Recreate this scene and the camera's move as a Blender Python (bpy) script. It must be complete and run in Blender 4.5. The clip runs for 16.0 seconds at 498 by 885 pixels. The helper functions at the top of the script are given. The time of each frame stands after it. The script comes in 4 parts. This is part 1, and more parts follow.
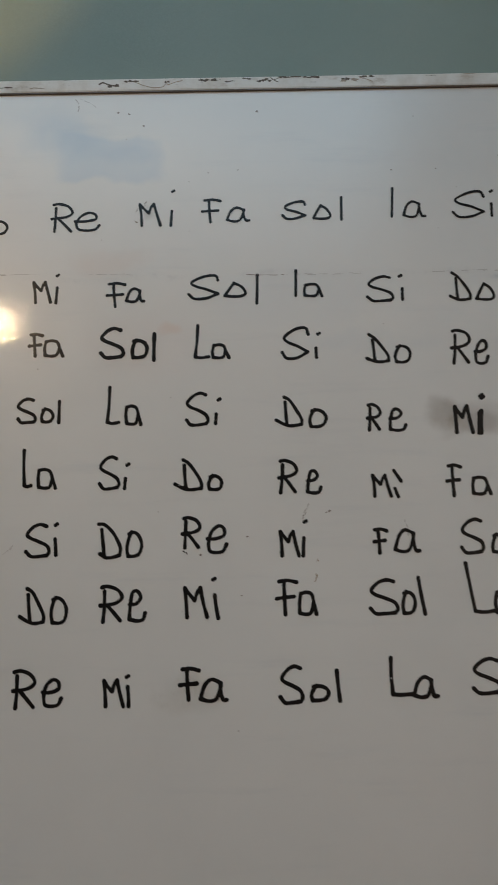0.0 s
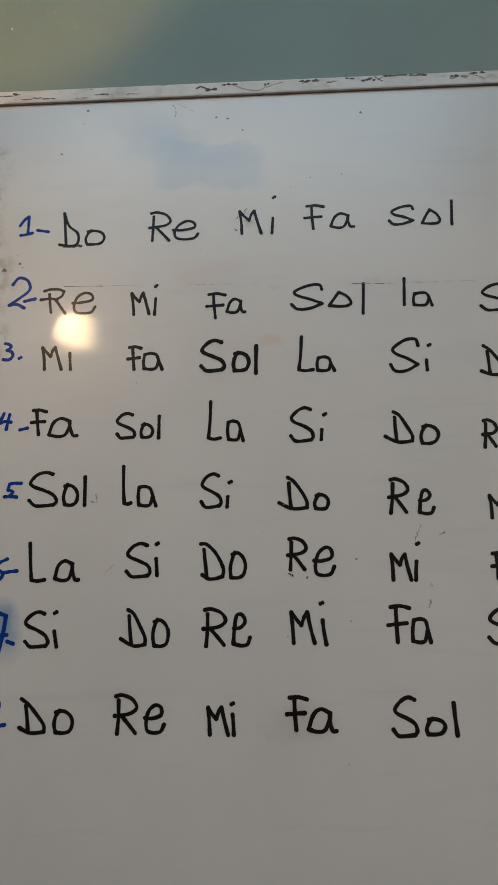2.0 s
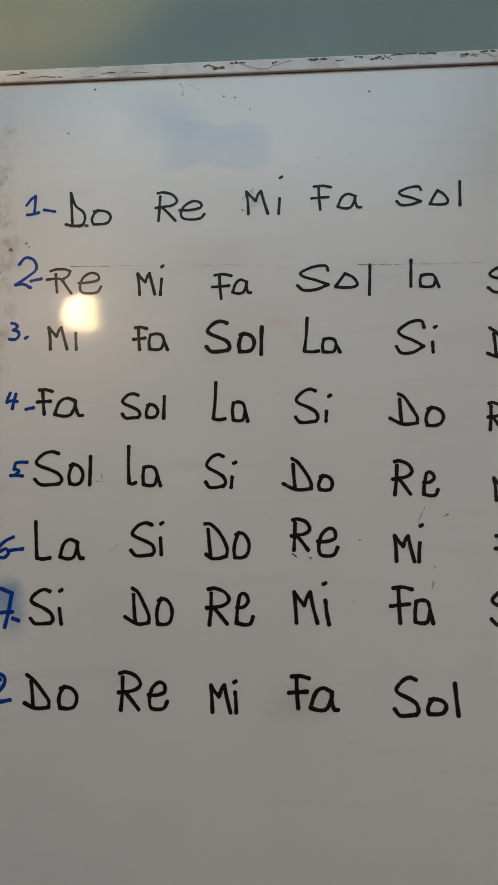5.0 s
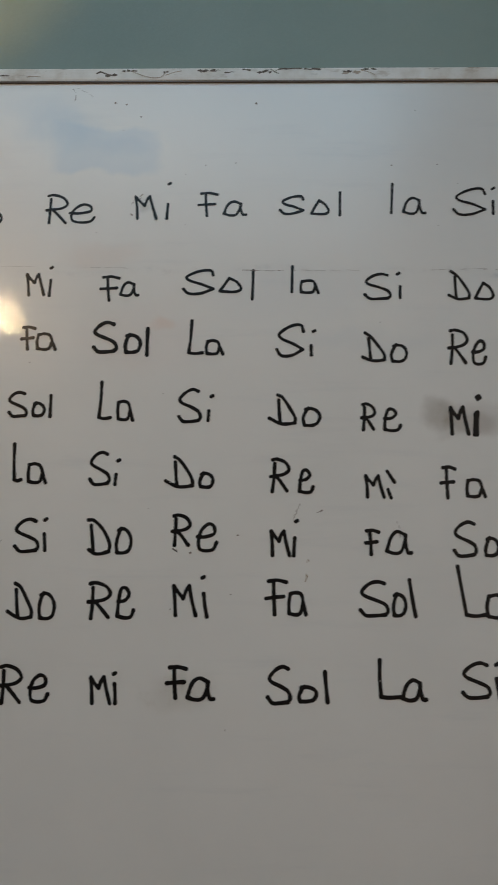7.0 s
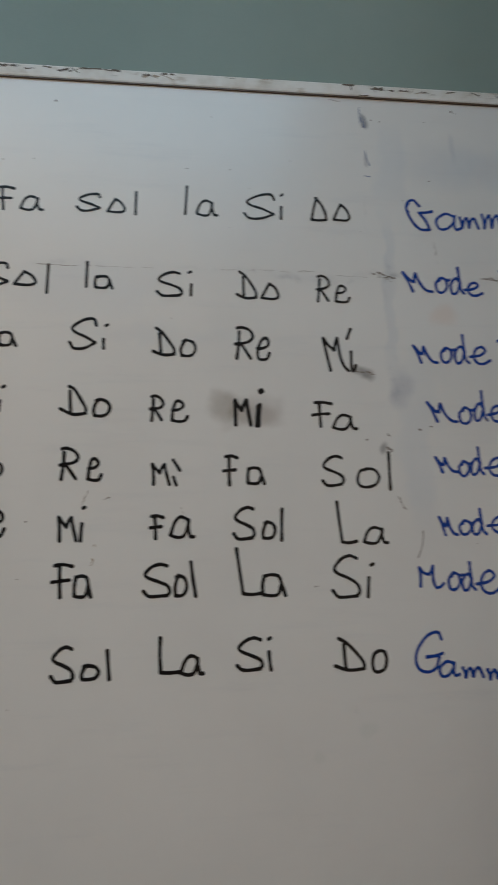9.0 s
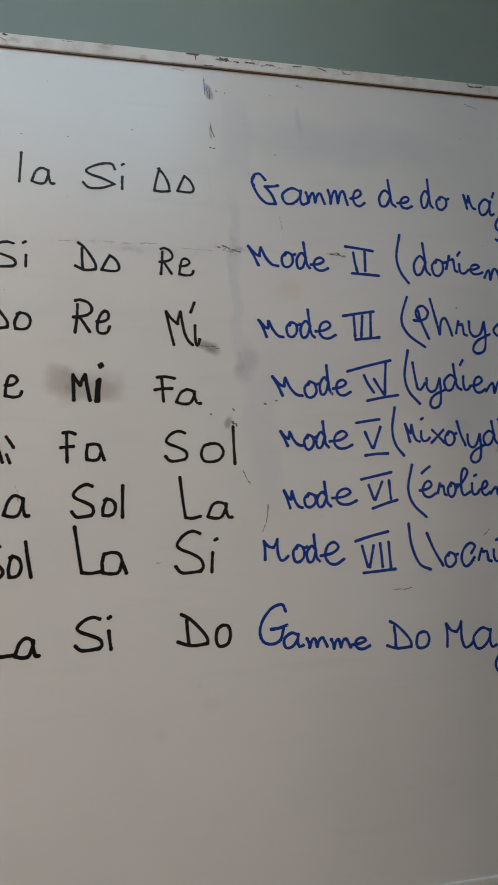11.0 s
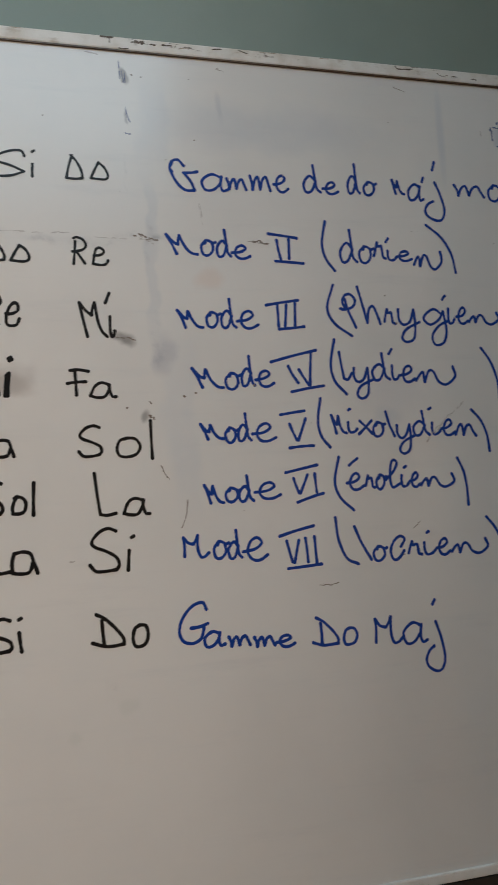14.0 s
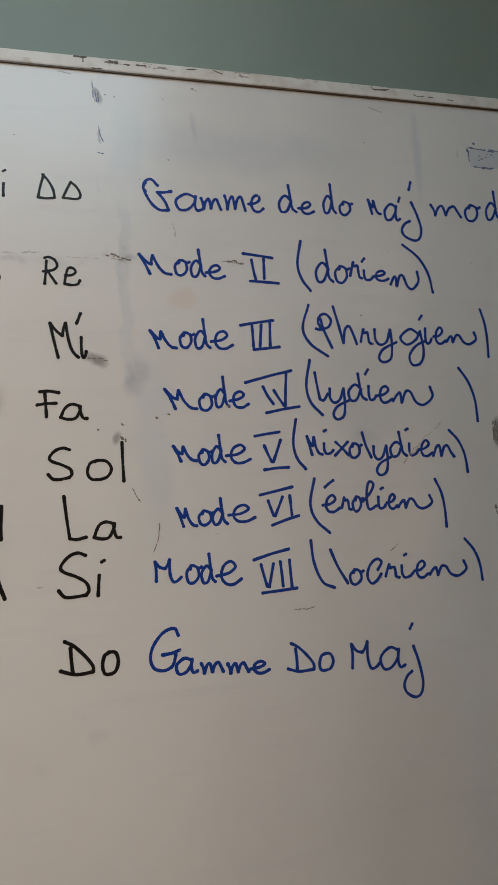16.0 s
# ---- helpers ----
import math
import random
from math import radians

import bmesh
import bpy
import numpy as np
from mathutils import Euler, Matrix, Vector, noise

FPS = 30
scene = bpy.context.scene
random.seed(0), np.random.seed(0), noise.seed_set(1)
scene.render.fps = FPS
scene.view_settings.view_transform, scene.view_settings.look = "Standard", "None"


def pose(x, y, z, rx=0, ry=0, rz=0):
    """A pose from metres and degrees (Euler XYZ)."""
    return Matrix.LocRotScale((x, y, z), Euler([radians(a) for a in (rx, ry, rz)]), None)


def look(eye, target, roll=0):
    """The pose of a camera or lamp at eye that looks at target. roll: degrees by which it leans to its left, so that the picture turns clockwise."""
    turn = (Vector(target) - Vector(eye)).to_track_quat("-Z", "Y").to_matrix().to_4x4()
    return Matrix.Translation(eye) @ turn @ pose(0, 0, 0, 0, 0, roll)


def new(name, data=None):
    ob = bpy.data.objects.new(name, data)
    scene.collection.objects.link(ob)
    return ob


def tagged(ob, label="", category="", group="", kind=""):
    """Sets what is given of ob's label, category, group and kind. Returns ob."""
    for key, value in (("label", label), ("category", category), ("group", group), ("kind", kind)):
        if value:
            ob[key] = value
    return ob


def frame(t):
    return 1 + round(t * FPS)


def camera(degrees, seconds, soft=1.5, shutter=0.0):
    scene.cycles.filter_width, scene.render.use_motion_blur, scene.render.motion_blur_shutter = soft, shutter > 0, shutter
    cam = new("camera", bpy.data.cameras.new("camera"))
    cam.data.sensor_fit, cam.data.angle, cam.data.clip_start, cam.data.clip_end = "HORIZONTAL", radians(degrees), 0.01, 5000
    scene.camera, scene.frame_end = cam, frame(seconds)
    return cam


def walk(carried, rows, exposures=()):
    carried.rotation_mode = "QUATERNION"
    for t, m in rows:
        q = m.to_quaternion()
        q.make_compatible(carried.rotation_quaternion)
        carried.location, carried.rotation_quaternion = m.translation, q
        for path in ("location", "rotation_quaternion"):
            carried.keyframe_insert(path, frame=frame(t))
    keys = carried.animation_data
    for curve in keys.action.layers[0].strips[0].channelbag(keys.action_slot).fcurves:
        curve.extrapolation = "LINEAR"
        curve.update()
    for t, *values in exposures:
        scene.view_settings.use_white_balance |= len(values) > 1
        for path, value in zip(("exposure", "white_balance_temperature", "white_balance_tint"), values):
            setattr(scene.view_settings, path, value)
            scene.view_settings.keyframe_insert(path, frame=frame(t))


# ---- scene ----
cam = camera(42.0, 16.0, soft=1.5, shutter=0.6)
PATH = [
    (0, (0.206, -0.656, 1.245), (0.21, 1.322, 1.538), -1.1),
    (0.5, (0.175, -0.643, 1.257), (0.164, 1.334, 1.557), -1.0),
    (1, (0.154, -0.636, 1.26), (0.088, 1.339, 1.566), -0.7),
    (1.5, (0.137, -0.634, 1.26), (0.057, 1.341, 1.563), -0.4),
    (2, (0.136, -0.632, 1.265), (0.031, 1.343, 1.564), -0.4),
    (2.5, (0.135, -0.631, 1.264), (0.012, 1.344, 1.557), -0.2),
    (3, (0.125, -0.632, 1.265), (-0.008, 1.343, 1.551), -0.0),
    (5.5, (0.151, -0.632, 1.256), (0.03, 1.347, 1.519), 0.3),
    (6, (0.17, -0.639, 1.255), (0.079, 1.341, 1.523), 0.4),
    (6.5, (0.194, -0.645, 1.251), (0.126, 1.336, 1.517), 0.3),
    (7, (0.219, -0.65, 1.252), (0.207, 1.332, 1.52), 0.0),
    (7.5, (0.252, -0.658, 1.248), (0.269, 1.323, 1.521), -0.3),
    (8, (0.277, -0.666, 1.242), (0.378, 1.316, 1.49), -0.6),
    (8.5, (0.308, -0.68, 1.242), (0.428, 1.3, 1.502), -0.3),
    (9, (0.36, -0.689, 1.245), (0.574, 1.285, 1.487), -0.6),
    (9.5, (0.394, -0.691, 1.241), (0.708, 1.269, 1.48), -1.2),
    (10, (0.418, -0.696, 1.236), (0.806, 1.255, 1.446), -1.5),
    (12.5, (0.511, -0.687, 1.22), (0.92, 1.259, 1.431), -2.3),
    (13, (0.52, -0.687, 1.227), (0.912, 1.264, 1.431), -2.0),
    (13.5, (0.526, -0.686, 1.225), (0.908, 1.267, 1.42), -2.2),
    (14, (0.544, -0.689, 1.221), (0.969, 1.255, 1.422), -3.0),
    (14.5, (0.558, -0.689, 1.219), (1.024, 1.244, 1.435), -3.5),
    (15, (0.565, -0.689, 1.226), (1.01, 1.247, 1.458), -3.0),
    (15.5, (0.573, -0.686, 1.229), (0.992, 1.253, 1.484), -2.0),
    (16, (0.568, -0.685, 1.231), (1.011, 1.25, 1.469), -3.1),
]
walk(cam, [(t, look(eye, target, roll)) for t, eye, target, roll in PATH],
     exposures=[(0, -0.76, 6500, 17), (7, -0.75, 6400, 16), (10, -0.43, 6550, 18), (12.5, -0.25, 6850, 21), (13.5, -0.23, 6850, 21), (14.5, -0.12, 7100, 21), (16, -0.12, 7100, 21)])

# ---- daylight and lamp ----
BOARD_L, BOARD_R, BOARD_B, BOARD_T = -0.235, 1.265, 0.819, 1.737   # writing surface
ROOM_L, ROOM_R, ROOM_BACK, CEIL = -1.7, 3.2, -3.8, 2.55
PIER_X, PIER_Y = 1.286, -0.65      # an unseen pier, added to shade the board's right end
WALL_Y = 0.016
LAMP = Vector((-0.244, -0.49, 1.649))

world = bpy.data.worlds.new("sky")
scene.world = world
world.use_nodes = True
sky = world.node_tree.nodes.new("ShaderNodeTexSky")
sky.sky_type, sky.sun_disc = "NISHITA", False
sky.sun_elevation, sky.sun_rotation = radians(35), radians(120)
world.node_tree.nodes["Background"].inputs["Strength"].default_value = 0.1
world.node_tree.links.new(sky.outputs[0], world.node_tree.nodes["Background"].inputs["Color"])


def area_lamp(name, m, width, height, watts, colour):
    data = bpy.data.lights.new(name, "AREA")
    data.shape, data.size, data.size_y = "RECTANGLE", width, height
    data.energy, data.color = watts, colour
    ob = new(name, data)
    ob.matrix_world = m
    return ob


# an unseen roof light gives the bluish top light; an unseen side window adds warm light
# SHAFT is added depth that holds roof light off the board's right end
TOP_X0, TOP_X1, TOP_Y0, TOP_Y1, SHAFT = -0.85, 0.80, -2.3, -0.45, 0.45
WIN_Y0, WIN_Y1, WIN_Z0, WIN_Z1 = -3.6, -2.0, 0.75, 1.95
area_lamp("roof_daylight", look(((TOP_X0 + TOP_X1) / 2, (TOP_Y0 + TOP_Y1) / 2, CEIL + SHAFT - 0.03), ((TOP_X0 + TOP_X1) / 2, (TOP_Y0 + TOP_Y1) / 2, 0)),
          TOP_X1 - TOP_X0, TOP_Y1 - TOP_Y0, 28, (0.56, 0.87, 1.0))
area_lamp("added_side_light", look((ROOM_R + 0.05, (WIN_Y0 + WIN_Y1) / 2, (WIN_Z0 + WIN_Z1) / 2), (0.0, (WIN_Y0 + WIN_Y1) / 2, (WIN_Z0 + WIN_Z1) / 2)),
          WIN_Y1 - WIN_Y0, WIN_Z1 - WIN_Z0, 58, (1.0, 0.90, 0.76))
bulb_light = bpy.data.lights.new("bulb_light", "SPOT")
bulb_light.energy, bulb_light.color, bulb_light.shadow_soft_size = 3.1, (1.0, 0.70, 0.38), 0.0125
bulb_light.spot_size, bulb_light.spot_blend = radians(80), 0.6
new("bulb_light", bulb_light).matrix_world = look(LAMP, (0.0, 0, 1.40))
# extra spot at the lamp, added for the golden glow on the wall above
beam = bpy.data.lights.new("wall_glow_spot", "SPOT")
beam.energy, beam.color, beam.shadow_soft_size = 9.5, (1.0, 0.56, 0.12), 0.036
beam.spot_size, beam.spot_blend = radians(42), 0.45
new("wall_glow_spot", beam).matrix_world = look(LAMP, (-0.165, WALL_Y, 1.950))


# ---- materials ----
def material(name, colour, rough=0.5, metal=0.0, coat=0.0, coat_rough=0.1):
    m = bpy.data.materials.new(name)
    m.use_nodes = True
    b = m.node_tree.nodes["Principled BSDF"]
    b.inputs["Base Color"].default_value = (*colour, 1)
    b.inputs["Roughness"].default_value = rough
    b.inputs["Metallic"].default_value = metal
    b.inputs["Coat Weight"].default_value = coat
    b.inputs["Coat Roughness"].default_value = coat_rough
    return m, m.node_tree, b


def node(tree, kind, **values):
    n = tree.nodes.new(kind)
    for key, value in values.items():
        n.inputs[key].default_value = value
    return n


def place(tree):
    return tree.nodes.new("ShaderNodeTexCoord").outputs["Object"]


def noise_of(tree, vector, scale, detail=3.0, rough=0.5, stretch=None):
    if stretch:
        mp = node(tree, "ShaderNodeMapping", Scale=stretch)
        tree.links.new(vector, mp.inputs["Vector"])
        vector = mp.outputs[0]
    n = node(tree, "ShaderNodeTexNoise", Scale=scale, Detail=detail, Roughness=rough)
    tree.links.new(vector, n.inputs["Vector"])
    return n.outputs["Fac"]


def ramp(tree, value, lo, hi, out_lo=0.0, out_hi=1.0):
    n = tree.nodes.new("ShaderNodeMapRange")
    n.interpolation_type = "SMOOTHSTEP"
    for key, v in (("From Min", lo), ("From Max", hi), ("To Min", out_lo), ("To Max", out_hi)):
        n.inputs[key].default_value = v
    tree.links.new(value, n.inputs["Value"])
    return n.outputs["Result"]


def times(tree, a, b):
    n = tree.nodes.new("ShaderNodeMath")
    n.operation = "MULTIPLY"
    for k, v in enumerate((a, b)):
        if isinstance(v, (int, float)):
            n.inputs[k].default_value = v
        else:
            tree.links.new(v, n.inputs[k])
    return n.outputs[0]


def mix(tree, fac, a, b):
    n = tree.nodes.new("ShaderNodeMix")
    n.data_type = "RGBA"
    for k, v in ((0, fac), (6, a), (7, b)):
        if isinstance(v, (int, float)):
            n.inputs[k].default_value = v
        elif isinstance(v, tuple):
            n.inputs[k].default_value = (*v, 1)
        else:
            tree.links.new(v, n.inputs[k])
    return n.outputs[2]


def bump(tree, shader, height, strength, distance):
    n = node(tree, "ShaderNodeBump", Strength=strength, Distance=distance)
    tree.links.new(height, n.inputs["Height"])
    tree.links.new(n.outputs[0], shader.inputs["Normal"])
    return n.outputs[0]


def board_material():
    """White enamel, glossy and faintly rippled, with wiped-out marker stains."""
    m, t, b = material("white_enamel", (0.74, 0.74, 0.72), 0.38, coat=0.85, coat_rough=0.05)
    p = place(t)
    warped = t.nodes.new("ShaderNodeVectorMath")
    warped.operation = "MULTIPLY_ADD"
    wob = node(t, "ShaderNodeTexNoise", Scale=14.0, Detail=4.0)
    t.links.new(p, wob.inputs["Vector"])
    t.links.new(wob.outputs["Color"], warped.inputs[0])
    warped.inputs[1].default_value = (0.05, 0.05, 0.05)
    t.links.new(p, warped.inputs[2])
    colour = mix(t, ramp(t, noise_of(t, p, 3.0, 5.0, 0.6), 0.35, 0.75), (0.76, 0.755, 0.73), (0.70, 0.70, 0.68))
    # long faint wiping streaks
    colour = mix(t, times(t, ramp(t, noise_of(t, p, 5.0, 5.0, 0.65, (1.0, 1.0, 9.0)), 0.52, 0.8), 0.22), colour, (0.50, 0.53, 0.56))
    grain = ramp(t, noise_of(t, p, 42.0, 5.0, 0.7), 0.45, 0.66, 0.05, 1.0)
    smooth = ramp(t, noise_of(t, p, 12.0, 3.0, 0.6), 0.3, 0.7, 0.72, 1.0)

    def stain(colour, x, z, rx, rz, tint, weight, soft=0.75, dirty=False, straight=False, square=False):
        drift = 0.0 if straight else 0.025
        mp = node(t, "ShaderNodeMapping", Location=(-(x + drift) / rx, 0, -(z + drift) / rz), Scale=(1 / rx, 0, 1 / rz))
        t.links.new(p if straight else warped.outputs[0], mp.inputs["Vector"])
        if square:      # the flat edge of a wiping cloth
            flat = t.nodes.new("ShaderNodeVectorMath")
            flat.operation = "ABSOLUTE"
            t.links.new(mp.outputs[0], flat.inputs[0])
            sides = t.nodes.new("ShaderNodeSeparateXYZ")
            t.links.new(flat.outputs[0], sides.inputs[0])
            shape = times(t, ramp(t, sides.outputs["X"], 1 - soft, 1.0, 1.0, 0.0), ramp(t, sides.outputs["Z"], 1 - soft, 1.0, 1.0, 0.0))
        else:
            far = t.nodes.new("ShaderNodeVectorMath")
            far.operation = "LENGTH"
            t.links.new(mp.outputs[0], far.inputs[0])
            shape = ramp(t, far.outputs["Value"], 1 - soft, 1.0, 1.0, 0.0)
        mask = times(t, shape, times(t, grain if dirty else smooth, weight))
        return mix(t, mask, colour, tint)

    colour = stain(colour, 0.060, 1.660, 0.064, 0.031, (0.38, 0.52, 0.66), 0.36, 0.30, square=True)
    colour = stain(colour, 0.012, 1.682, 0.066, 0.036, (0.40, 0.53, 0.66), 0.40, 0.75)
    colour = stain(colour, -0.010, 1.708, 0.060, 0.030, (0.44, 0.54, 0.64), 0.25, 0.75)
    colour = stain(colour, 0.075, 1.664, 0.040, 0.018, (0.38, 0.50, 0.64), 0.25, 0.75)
    colour = stain(colour, 0.596, 1.500, 0.0100, 0.110, (0.46, 0.53, 0.60), 0.30, 0.60, square=True)
    colour = stain(colour, 0.624, 1.320, 0.024, 0.125, (0.50, 0.58, 0.66), 0.26, 0.70, square=True)
    colour = stain(colour, 0.600, 1.400, 0.011, 0.036, (0.30, 0.34, 0.40), 0.45, 0.75, dirty=True)
    colour = stain(colour, 0.600, 1.655, 0.022, 0.062, (0.48, 0.55, 0.63), 0.20, 0.60, square=True)
    colour = stain(colour, 0.683, 1.678, 0.006, 0.024, (0.42, 0.45, 0.50), 0.35, 0.75)
    colour = stain(colour, 0.440, 1.366, 0.040, 0.024, (0.42, 0.38, 0.35), 0.28, 0.35, square=True)
    colour = stain(colour, 0.565, 1.410, 0.012, 0.007, (0.16, 0.15, 0.15), 0.75, 0.75)
    colour = stain(colour, 0.104, 1.602, 0.014, 0.012, (0.30, 0.27, 0.25), 0.40, 0.80, dirty=True)
    colour = stain(colour, 0.060, 1.545, 0.060, 0.022, (0.68, 0.52, 0.44), 0.22, 0.75)
    colour = stain(colour, 0.660, 1.470, 0.020, 0.020, (0.74, 0.50, 0.38), 0.30, 0.75)
    colour = stain(colour, 0.118, 1.463, 0.018, 0.010, (0.74, 0.50, 0.38), 0.34, 0.75)
    colour = stain(colour, 0.270, 1.500, 0.140, 0.045, (0.52, 0.60, 0.68), 0.16, 0.75)
    colour = stain(colour, 0.100, 1.445, 0.075, 0.050, (0.74, 0.58, 0.54), 0.16, 0.75)
    colour = stain(colour, 0.150, 1.098, 0.045, 0.024, (0.46, 0.42, 0.36), 0.26, 0.75)
    colour = stain(colour, 0.560, 1.028, 0.012, 0.012, (0.42, 0.52, 0.46), 0.15, 0.75)
    colour = stain(colour, 0.505, 1.004, 0.010, 0.009, (0.44, 0.52, 0.44), 0.14, 0.75)
    colour = stain(colour, 0.870, 1.340, 0.060, 0.035, (0.52, 0.56, 0.68), 0.18, 0.75)
    colour = stain(colour, -0.141, 1.181, 0.0215, 0.0300, (0.07, 0.25, 0.50), 0.72, 0.75)
    colour = stain(colour, -0.132, 1.162, 0.0168, 0.0127, (0.45, 0.52, 0.60), 0.40, 0.75)
    colour = stain(colour, -0.167, 1.503, 0.0267, 0.2212, (0.36, 0.33, 0.25), 0.62, 0.75, dirty=True)
    colour = stain(colour, -0.164, 1.316, 0.0233, 0.0397, (0.36, 0.33, 0.25), 0.90, 0.75, dirty=True)
    colour = stain(colour, -0.169, 1.639, 0.0187, 0.0978, (0.36, 0.33, 0.25), 0.50, 0.75, dirty=True)
    colour = stain(colour, -0.158, 1.444, 0.0132, 0.0480, (0.36, 0.33, 0.25), 0.60, 0.75, dirty=True)
    colour = stain(colour, -0.157, 1.239, 0.0172, 0.0821, (0.36, 0.33, 0.25), 0.35, 0.75, dirty=True)
    colour = stain(colour, -0.144, 1.529, 0.0182, 0.0373, (0.36, 0.33, 0.25), 0.30, 0.75, dirty=True)
    colour = stain(colour, 0.406, 1.373, 0.0234, 0.0226, (0.34, 0.31, 0.27), 0.60, 0.60)
    colour = stain(colour, 0.441, 1.363, 0.0362, 0.0213, (0.38, 0.34, 0.31), 0.55, 0.60)
    colour = stain(colour, 0.409, 1.370, 0.0199, 0.0178, (0.36, 0.33, 0.25), 0.50, 0.75, dirty=True)
    colour = stain(colour, 0.605, 1.394, 0.0156, 0.0310, (0.40, 0.43, 0.50), 0.55, 0.70)
    colour = stain(colour, 0.593, 1.520, 0.0073, 0.0451, (0.36, 0.37, 0.39), 0.30, 0.80, dirty=True)
    colour = stain(colour, 0.575, 1.664, 0.0025, 0.0108, (0.25, 0.25, 0.28), 0.60, 0.50)
    colour = stain(colour, 0.574, 1.590, 0.0024, 0.0262, (0.36, 0.37, 0.39), 0.50, 0.60, dirty=True)
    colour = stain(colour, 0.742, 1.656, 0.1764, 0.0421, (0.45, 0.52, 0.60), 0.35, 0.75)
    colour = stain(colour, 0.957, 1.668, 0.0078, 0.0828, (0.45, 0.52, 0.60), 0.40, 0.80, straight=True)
    colour = stain(colour, 0.592, 1.519, 0.0206, 0.0090, (0.36, 0.37, 0.39), 0.60, 0.75, dirty=True)
    colour = stain(colour, 0.571, 1.713, 0.0055, 0.0163, (0.22, 0.22, 0.25), 0.75, 0.50)
    colour = stain(colour, 0.593, 1.320, 0.0082, 0.0084, (0.18, 0.17, 0.17), 0.70, 0.75)
    colour = stain(colour, 1.030, 1.321, 0.0124, 0.0194, (0.12, 0.12, 0.12), 0.85, 0.40)
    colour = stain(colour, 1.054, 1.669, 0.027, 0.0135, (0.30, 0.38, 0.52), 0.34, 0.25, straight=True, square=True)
    colour = stain(colour, 1.023, 1.220, 0.0106, 0.0201, (0.36, 0.33, 0.25), 0.50, 0.75, dirty=True)
    colour = stain(colour, 0.137, 1.100, 0.0391, 0.0209, (0.36, 0.33, 0.25), 0.22, 0.75, dirty=True)
    colour = stain(colour, 0.866, 1.317, 0.0280, 0.0145, (0.45, 0.52, 0.60), 0.35, 0.75)
    colour = stain(colour, 0.718, 1.520, 0.0145, 0.0040, (0.36, 0.37, 0.39), 0.60, 0.75, dirty=True)
    colour = stain(colour, 0.145, 1.523, 0.2402, 0.0054, (0.36, 0.37, 0.39), 0.20, 0.75, dirty=True)
    colour = stain(colour, 0.520, 1.518, 0.2136, 0.0066, (0.36, 0.37, 0.39), 0.30, 0.75, dirty=True)
    colour = stain(colour, 0.546, 1.044, 0.0120, 0.0151, (0.36, 0.37, 0.39), 0.15, 0.75, dirty=True)
    colour = stain(colour, 0.331, 1.448, 0.1167, 0.0157, (0.45, 0.52, 0.60), 0.10, 0.75)
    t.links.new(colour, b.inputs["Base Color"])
    # the lacquer over it is rippled
    ripple = noise_of(t, p, 330.0, 1.0, 0.4)
    lacquer = node(t, "ShaderNodeBump", Strength=0.29, Distance=0.0006)
    t.links.new(ripple, lacquer.inputs["Height"])
    t.links.new(lacquer.outputs[0], b.inputs["Coat Normal"])
    bump(t, b, noise_of(t, p, 120.0, 2.0), 0.03, 0.0004)
    return m


def ink_material(name, dark, pale, gloss=0.35):
    """Dried marker ink: dense where the pen rested, thin and streaky elsewhere."""
    m, t, b = material(name, dark, 0.3)
    b.inputs["Specular IOR Level"].default_value = gloss
    p = t.nodes.new("ShaderNodeNewGeometry").outputs["Position"]
    blot = ramp(t, noise_of(t, p, 45.0, 5.0, 0.7), 0.5, 0.85)
    streak = ramp(t, noise_of(t, p, 420.0, 3.0, 0.6), 0.5, 0.8)
    thin = mix(t, times(t, blot, 0.5), dark, pale)
    t.links.new(mix(t, times(t, streak, 0.35), thin, pale), b.inputs["Base Color"])
    bump(t, b, noise_of(t, p, 260.0, 1.0), 0.12, 0.0005)
    return m


def wall_material():
    """Grey-green gloss paint; its skin is a fine orange peel of small tilted facets that glitter under the lamp."""
    m, t, b = material("green_gloss_paint", (0.22, 0.29, 0.255), 0.55, coat=0.4, coat_rough=0.12)
    p = place(t)
    t.links.new(mix(t, ramp(t, noise_of(t, p, 2.2, 5.0, 0.6), 0.3, 0.75), (0.200, 0.266, 0.234), (0.240, 0.306, 0.272)), b.inputs["Base Color"])
    cells = node(t, "ShaderNodeTexVoronoi", Scale=820.0)
    t.links.new(p, cells.inputs["Vector"])
    tilt = t.nodes.new("ShaderNodeVectorMath")
    tilt.operation = "MULTIPLY_ADD"
    t.links.new(cells.outputs["Color"], tilt.inputs[0])
    tilt.inputs[1].default_value = (0.8, 0.0, 0.8)
    tilt.inputs[2].default_value = (-0.40, -1.0, -0.70)
    unit = t.nodes.new("ShaderNodeVectorMath")
    unit.operation = "NORMALIZE"
    t.links.new(tilt.outputs[0], unit.inputs[0])
    t.links.new(unit.outputs[0], b.inputs["Coat Normal"])
    bump(t, b, noise_of(t, p, 60.0, 2.0), 0.03, 0.001)
    return m


def plain_material(name, a, c, rough, scale=8.0, relief=0.1):
    m, t, b = material(name, a, rough)
    p = place(t)
    t.links.new(mix(t, ramp(t, noise_of(t, p, scale, 5.0, 0.6), 0.3, 0.7), a, c), b.inputs["Base Color"])
    bump(t, b, noise_of(t, p, scale * 30, 3.0), relief, 0.001)
    return m


